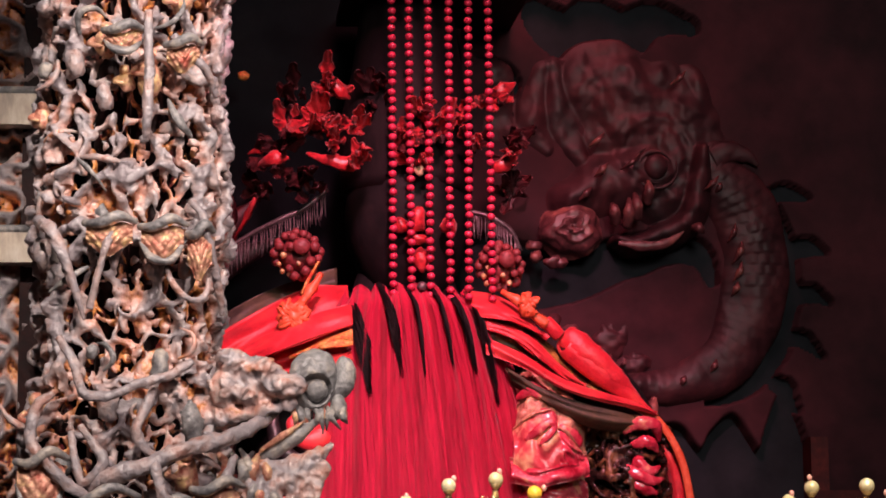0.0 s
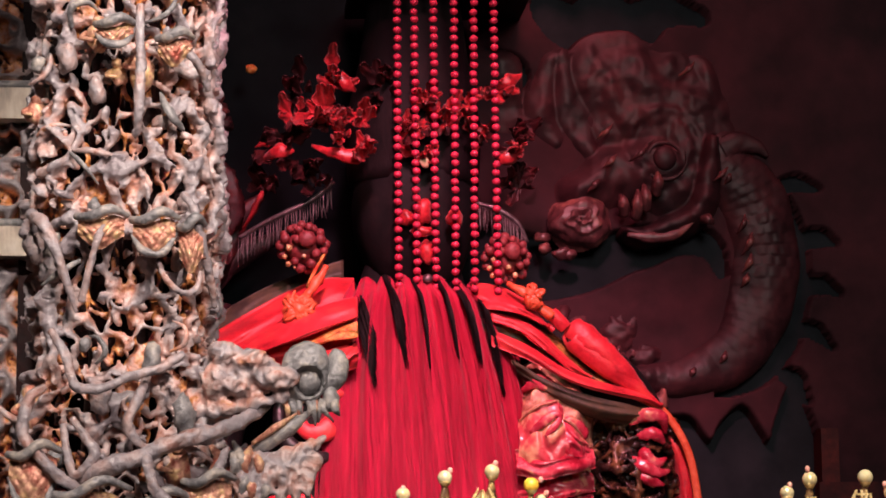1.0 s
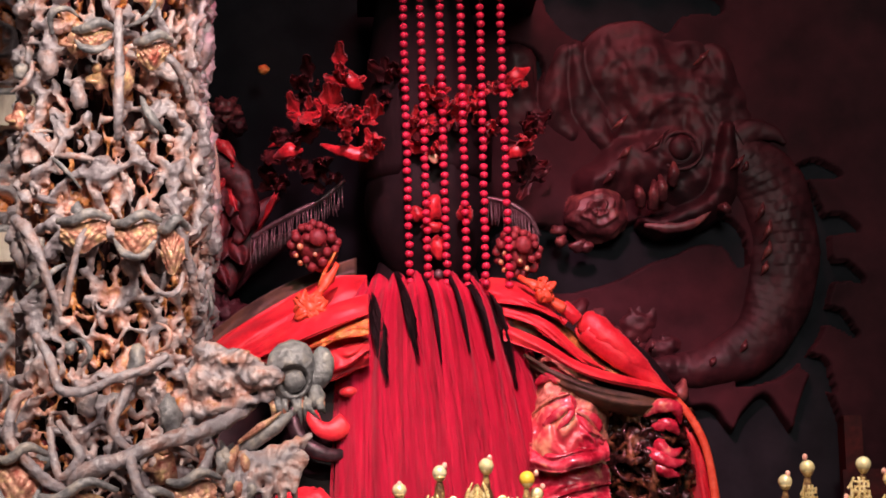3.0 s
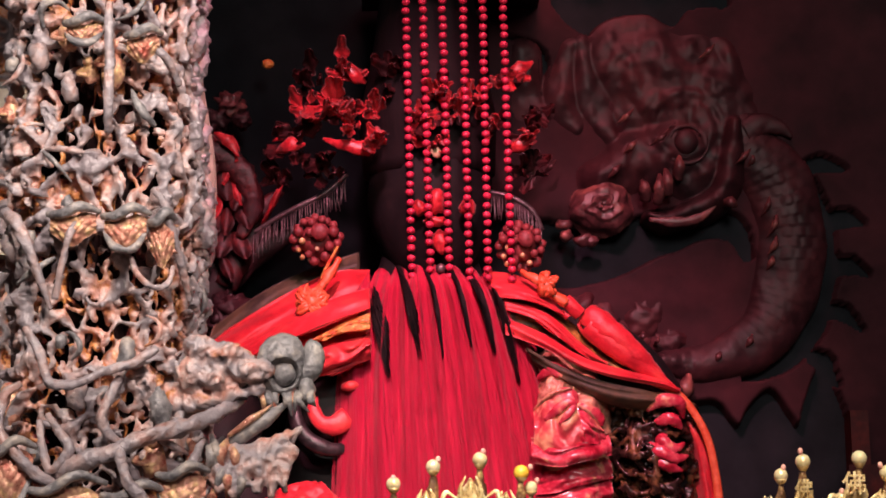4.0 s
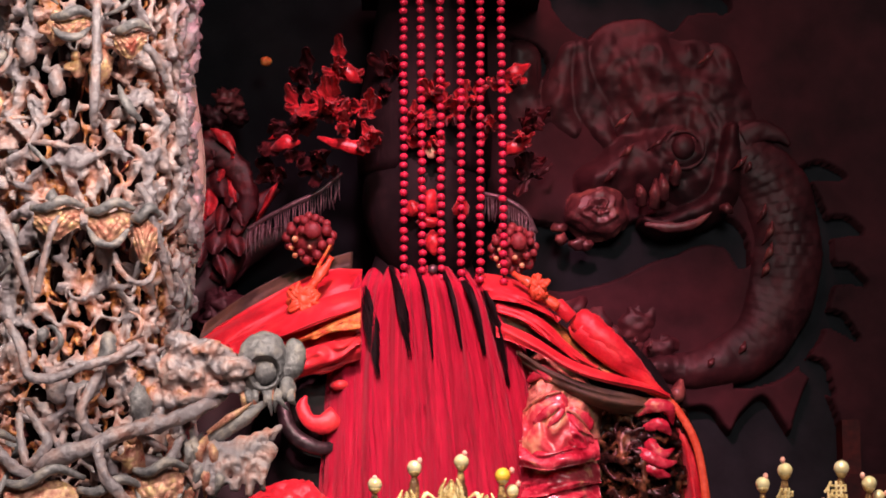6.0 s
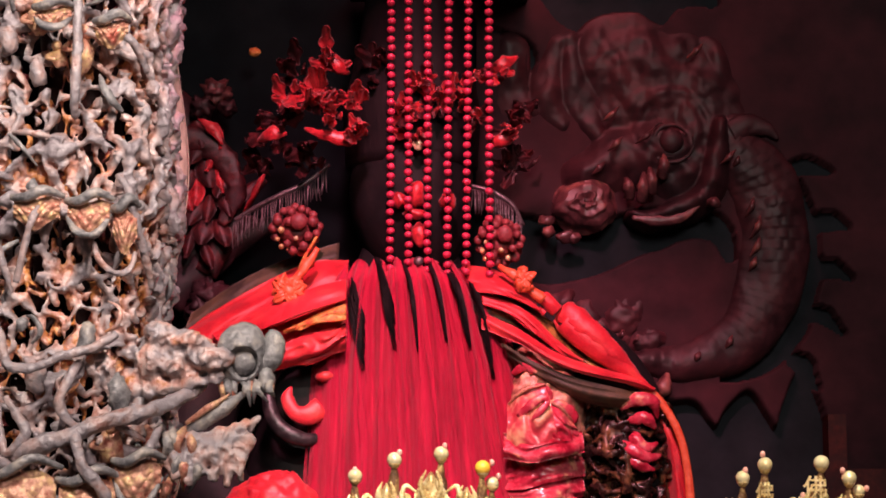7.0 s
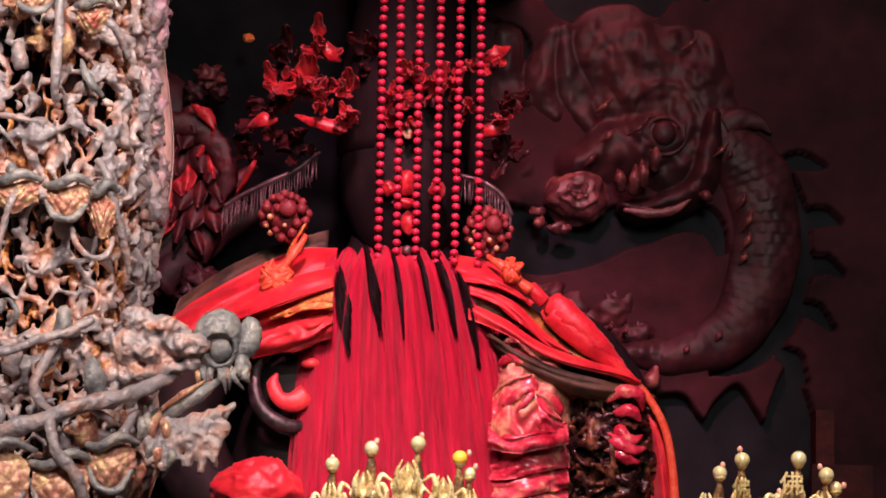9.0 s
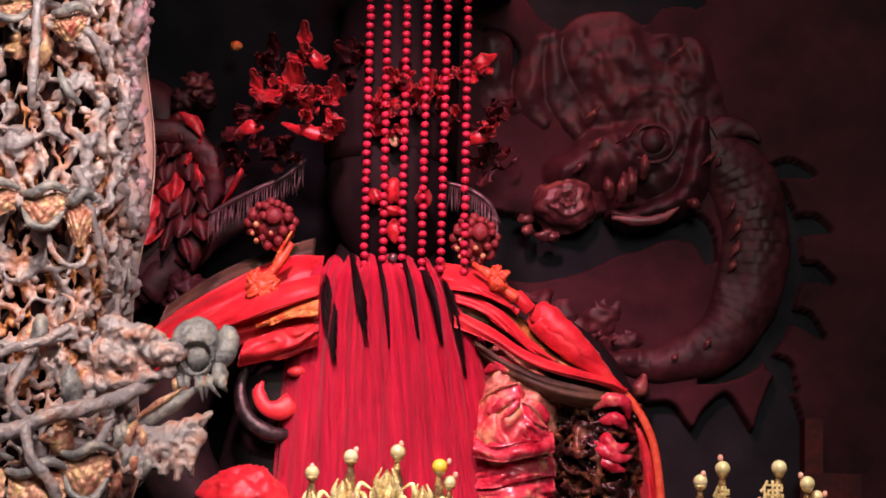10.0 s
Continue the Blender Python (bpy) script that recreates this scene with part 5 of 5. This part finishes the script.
part("ribbon", Geo().tube([(0.112, -0.045, 1.604), (0.128, -0.056, 1.618), (0.145, -0.058, 1.629), (0.152, -0.058, 1.623), (0.142, -0.060, 1.610), (0.131, -0.058, 1.598)], [0.004, 0.007, 0.005, 0.004, 0.006, 0.002], 12, 8, 0.4, knob=0.15), ARMOUR, armour, "pink ribbon curl")
for pts in ([(0.105, -0.005, 1.585), (0.118, -0.02, 1.622), (0.145, -0.022, 1.643), (0.154, -0.015, 1.628), (0.138, -0.012, 1.612)], [(0.15, -0.005, 1.612), (0.17, -0.02, 1.62), (0.19, -0.012, 1.605), (0.176, -0.012, 1.59)],
            [(0.105, 0.0, 1.668), (0.128, -0.012, 1.68), (0.15, -0.01, 1.668), (0.165, 0.0, 1.65)]):
    part("scroll", Geo().tube(pts, [0.003, 0.011, 0.010, 0.002], 12, 8, 0.5, knob=0.3), ARMOUR, armour)
sleeve = thing("sleeve_ornament", "carved dark gold and red sleeve with a beast mask", "ornament")


def sleeve_form(P):
    E = ell(P, (0.270, 0.06, 1.54), (0.078, 0.078, 0.115))
    f = E + 0.024
    for fr, r, s in ((18, 0.10, 51), (24, 0.11, 53), (34, 0.12, 55)):
        f = np.minimum(f, (np.hypot(lattice_noise(P * fr, s), lattice_noise(P * fr, s + 1)) - r) / (fr * 1.3))
    leaf = (np.abs(lattice_noise(P * 22, 57)) - 0.05) / 29
    f = np.minimum(f, np.maximum(leaf, (0.05 - lattice_noise(P * 15, 58)) / 18))
    return np.maximum(f, E) + 0.0012 * lattice_noise(P * 130, 59)


sculpt("sleeve", (0.19, -0.03, 1.42), (0.35, 0.07, 1.665), 0.0027, sleeve_form, SLEEVE, sleeve)
for i, pts in enumerate(([(0.262, 0.0, 1.618), (0.285, -0.012, 1.632), (0.308, -0.01, 1.628), (0.315, 0.0, 1.605)], [(0.27, 0.0, 1.60), (0.295, -0.012, 1.605), (0.312, -0.005, 1.59)], [(0.29, 0.0, 1.592), (0.282, -0.012, 1.575), (0.298, -0.014, 1.562), (0.315, -0.005, 1.57)],
                         [(0.255, 0.0, 1.575), (0.275, -0.014, 1.56), (0.30, -0.014, 1.548), (0.32, 0.0, 1.552)], [(0.262, 0.0, 1.56), (0.285, -0.012, 1.54), (0.31, -0.008, 1.53)])):
    part("mask_scroll", Geo().tube(pts, [0.002, 0.010, 0.009, 0.002], 12, 8, 0.6, knob=0.35, seed=i), ARMOUR, sleeve)
for i in range(18):
    x, z = rng.uniform(0.205, 0.33), rng.uniform(1.47, 1.63)
    part("curl", Geo().tube([(x - 0.01, 0.025, z), (x, 0.008, z + 0.008), (x + 0.009, 0.015, z), (x + 0.004, 0.018, z - 0.009)], [0.003, 0.005, 0.003], 7, 5), SLEEVE, sleeve)

gear = thing("hand_guard", "black lacquered guard with a red hook and grey rim", "ornament")
part("plate", Geo().blob((-0.195, 0.04, 1.632), (0.052, 0.02, 0.055), 0.05, 20, 2, 14, 20), STATUE, gear)
part("hook", Geo().tube([(-0.170, 0.0, 1.618), (-0.19, -0.005, 1.606), (-0.210, -0.005, 1.612), (-0.219, -0.002, 1.632), (-0.214, 0.0, 1.648)], [0.017, 0.015, 0.011, 0.010, 0.002], 12, 6, 0.5), ROBE, gear, "red hook")
part("rim", Geo().tube([(-0.165, 0.01, 1.575), (-0.20, 0.0, 1.573), (-0.235, 0.0, 1.595), (-0.247, 0.005, 1.635), (-0.235, 0.015, 1.67), (-0.20, 0.02, 1.69)], [0.007, 0.012, 0.011, 0.006, 0.002], 12, 6, 0.6), LACQUER, gear)
part("stud", Geo().blob((-0.166, -0.005, 1.662), (0.014, 0.01, 0.008), 0.2, 50, 3, 8, 12), ROBE, gear)
bow = thing("cloth_knot", "crumpled red cloth knot at the statue's side", "cloth")
part("knot", Geo().blob((-0.235, 0.0, 1.475), (0.062, 0.04, 0.047), 0.22, 38, 7, 40, 60), ROBE, bow)
part("post", Geo().tube([(-0.235, 0.0, 1.15), (-0.235, 0.0, 1.3), (-0.235, 0.0, 1.45)], [0.02, 0.02, 0.02], 12, 2), STATUE, bow)


# ---- gilt crowns with pearls ----
def crown(cx, cy, z_top, pearls, plates, label, char_at=None):
    ob = thing("gilt_crown", label, "crown", "crowns on the altar shelf")
    r = 0.085
    part("band", Geo().tube([(cx + r * math.cos(a), cy + 0.055 + 0.05 * math.sin(a), 1.405) for a in np.linspace(0, 2 * math.pi, 25)], [0.010, 0.010], 8, 1), GOLD, ob)
    part("cap", Geo().tube([(cx, cy + 0.055, 1.361), (cx, cy + 0.055, 1.40), (cx, cy + 0.055, 1.44)], [0.09, 0.085, 0.05], 20, 3, 0.6), GOLD, ob)
    for i, (x, z, w, hgt) in enumerate(plates):
        def fn(u, v):
            wv = w * (1 - 0.9 * v**1.6) * (1 + 0.25 * math.sin(11 * v))
            return (x + (u - 0.5) * wv, cy + 0.03 * ((x - cx) / 0.07) ** 2 - 0.012 * math.cos((u - 0.5) * 3) - 0.002 * math.sin(25 * v) * math.cos(12 * (u - 0.5)), z - hgt + hgt * v)
        plate = part("leaf_plate", Geo().sheet(fn, 11, 18, 0.002), GOLD, ob, "pierced gilt leaf plate")
        for s in (-1, 1):
            y = cy + 0.03 * ((x - cx) / 0.07) ** 2 - 0.014
            part("scroll", Geo().tube([(x + s * w * 0.20, y, z - hgt * 0.75), (x + s * w * 0.55, y - 0.004, z - hgt * 0.5), (x + s * w * 0.50, y - 0.003, z - hgt * 0.22), (x + s * w * 0.28, y - 0.004, z - hgt * 0.32)], [0.0025, 0.0038, 0.0012], 8, 6, 0.5, knob=0.3), GOLD, plate)
            part("twig", Geo().tube([(x + s * w * 0.12, y, z - hgt * 0.45), (x + s * w * 0.20, y - 0.003, z - hgt * 0.2), (x + s * w * 0.10, y - 0.003, z + 0.002)], [0.003, 0.0034, 0.0008], 8, 6, 0.5, knob=0.4), GOLD, plate)
    for i, (x, z, r0, mat, tip) in enumerate(pearls):
        y = cy + 0.03 * ((x - cx) / 0.07) ** 2
        stem = part("stem", Geo().tube([(x - 0.003, y + 0.006, z - 0.085), (x - 0.002, y + 0.003, z - 0.04), (x, y, z - r0 * 0.8)], [0.010, 0.0085, 0.0022], 10, 10, 0.5, knob=0.5, seed=i), BRONZE, ob, "fluted brown gilt stem")
        part("pearl", Geo().blob((x, y, z), r0, 0, 1, 0, 14, 20), mat, stem)
        part("tip_bead", Geo().blob((x + tip[0], y - 0.003, z + tip[1]), (0.0032, 0.0032, 0.0042), 0, 1, 0, 7, 10), PINK, stem)
        part("pearl_cup", Geo().tube([(x, y, z - r0 * 1.25), (x, y, z - r0 * 0.9), (x, y, z - r0 * 0.55)], [0.003, 0.006, 0.0075], 10, 2), GOLD, stem)
    return ob


left = crown(-0.022, -0.606, 1.52,
             [(-0.108, 1.4945, 0.0087, PEARL, (0.0, 0.007)), (-0.061, 1.5125, 0.0087, PEARL, (0.006, 0.008)), (-0.006, 1.5190, 0.0090, PEARL, (0.004, 0.009)), (0.0435, 1.5040, 0.0092, AMBER, (0.011, 0.006)), (0.0555, 1.4865, 0.0078, PEARL, (0.007, 0.008)), (0.034, 1.4555, 0.0078, PEARL, (0.0, 0.008)), (-0.058, 1.459, 0.007, PEARL, (0.0, 0.007))],
             [(-0.018, 1.497, 0.060, 0.075), (-0.070, 1.484, 0.048, 0.065), (0.024, 1.480, 0.048, 0.065), (-0.11, 1.470, 0.034, 0.055), (0.056, 1.466, 0.034, 0.055)],
             "gilt filigree crown set with pearls and one amber bead")
right = crown(0.420, -0.612, 1.52,
              [(0.3515, 1.4935, 0.0085, PEARL, (0.003, 0.009)), (0.3755, 1.5085, 0.0090, PEARL, (-0.003, 0.012)), (0.4405, 1.5105, 0.0092, PEARL, (0.001, 0.004)), (0.4760, 1.4935, 0.0090, PEARL, (-0.008, 0.009)), (0.4890, 1.4790, 0.0075, PEARL, (0.009, 0.003)), (0.417, 1.464, 0.0075, PEARL, (0, 0.008))],
              [(0.4305, 1.480, 0.056, 0.06), (0.372, 1.474, 0.046, 0.06), (0.468, 1.472, 0.046, 0.06), (0.335, 1.468, 0.034, 0.055), (0.496, 1.464, 0.034, 0.055)],
              "gilt filigree crown with pearls and the word 佛")


def character(text, x, y, z, size, yaw, parent):
    c = bpy.data.curves.new("character", "FONT")
    c.body, c.size, c.extrude, c.bevel_depth, c.align_x = text, size, 0.0012, 0.0003, "CENTER"
    ob = new("character", c)
    ob.matrix_world = pose(x, y, z, 90, 0, yaw)
    bpy.context.view_layer.update()
    me = bpy.data.meshes.new_from_object(ob.evaluated_get(bpy.context.evaluated_depsgraph_get()))
    m = ob.matrix_world.copy()
    bpy.data.objects.remove(ob)
    made = new("character", me)
    me.materials.clear()
    me.materials.append(GOLD)
    made.matrix_world = m
    made.parent = parent
    tagged(made, "gilt character 佛")


character("佛", 0.4290, -0.632, 1.470, 0.029, 0, right)
character("佛", 0.3720, -0.620, 1.466, 0.025, -45, right)
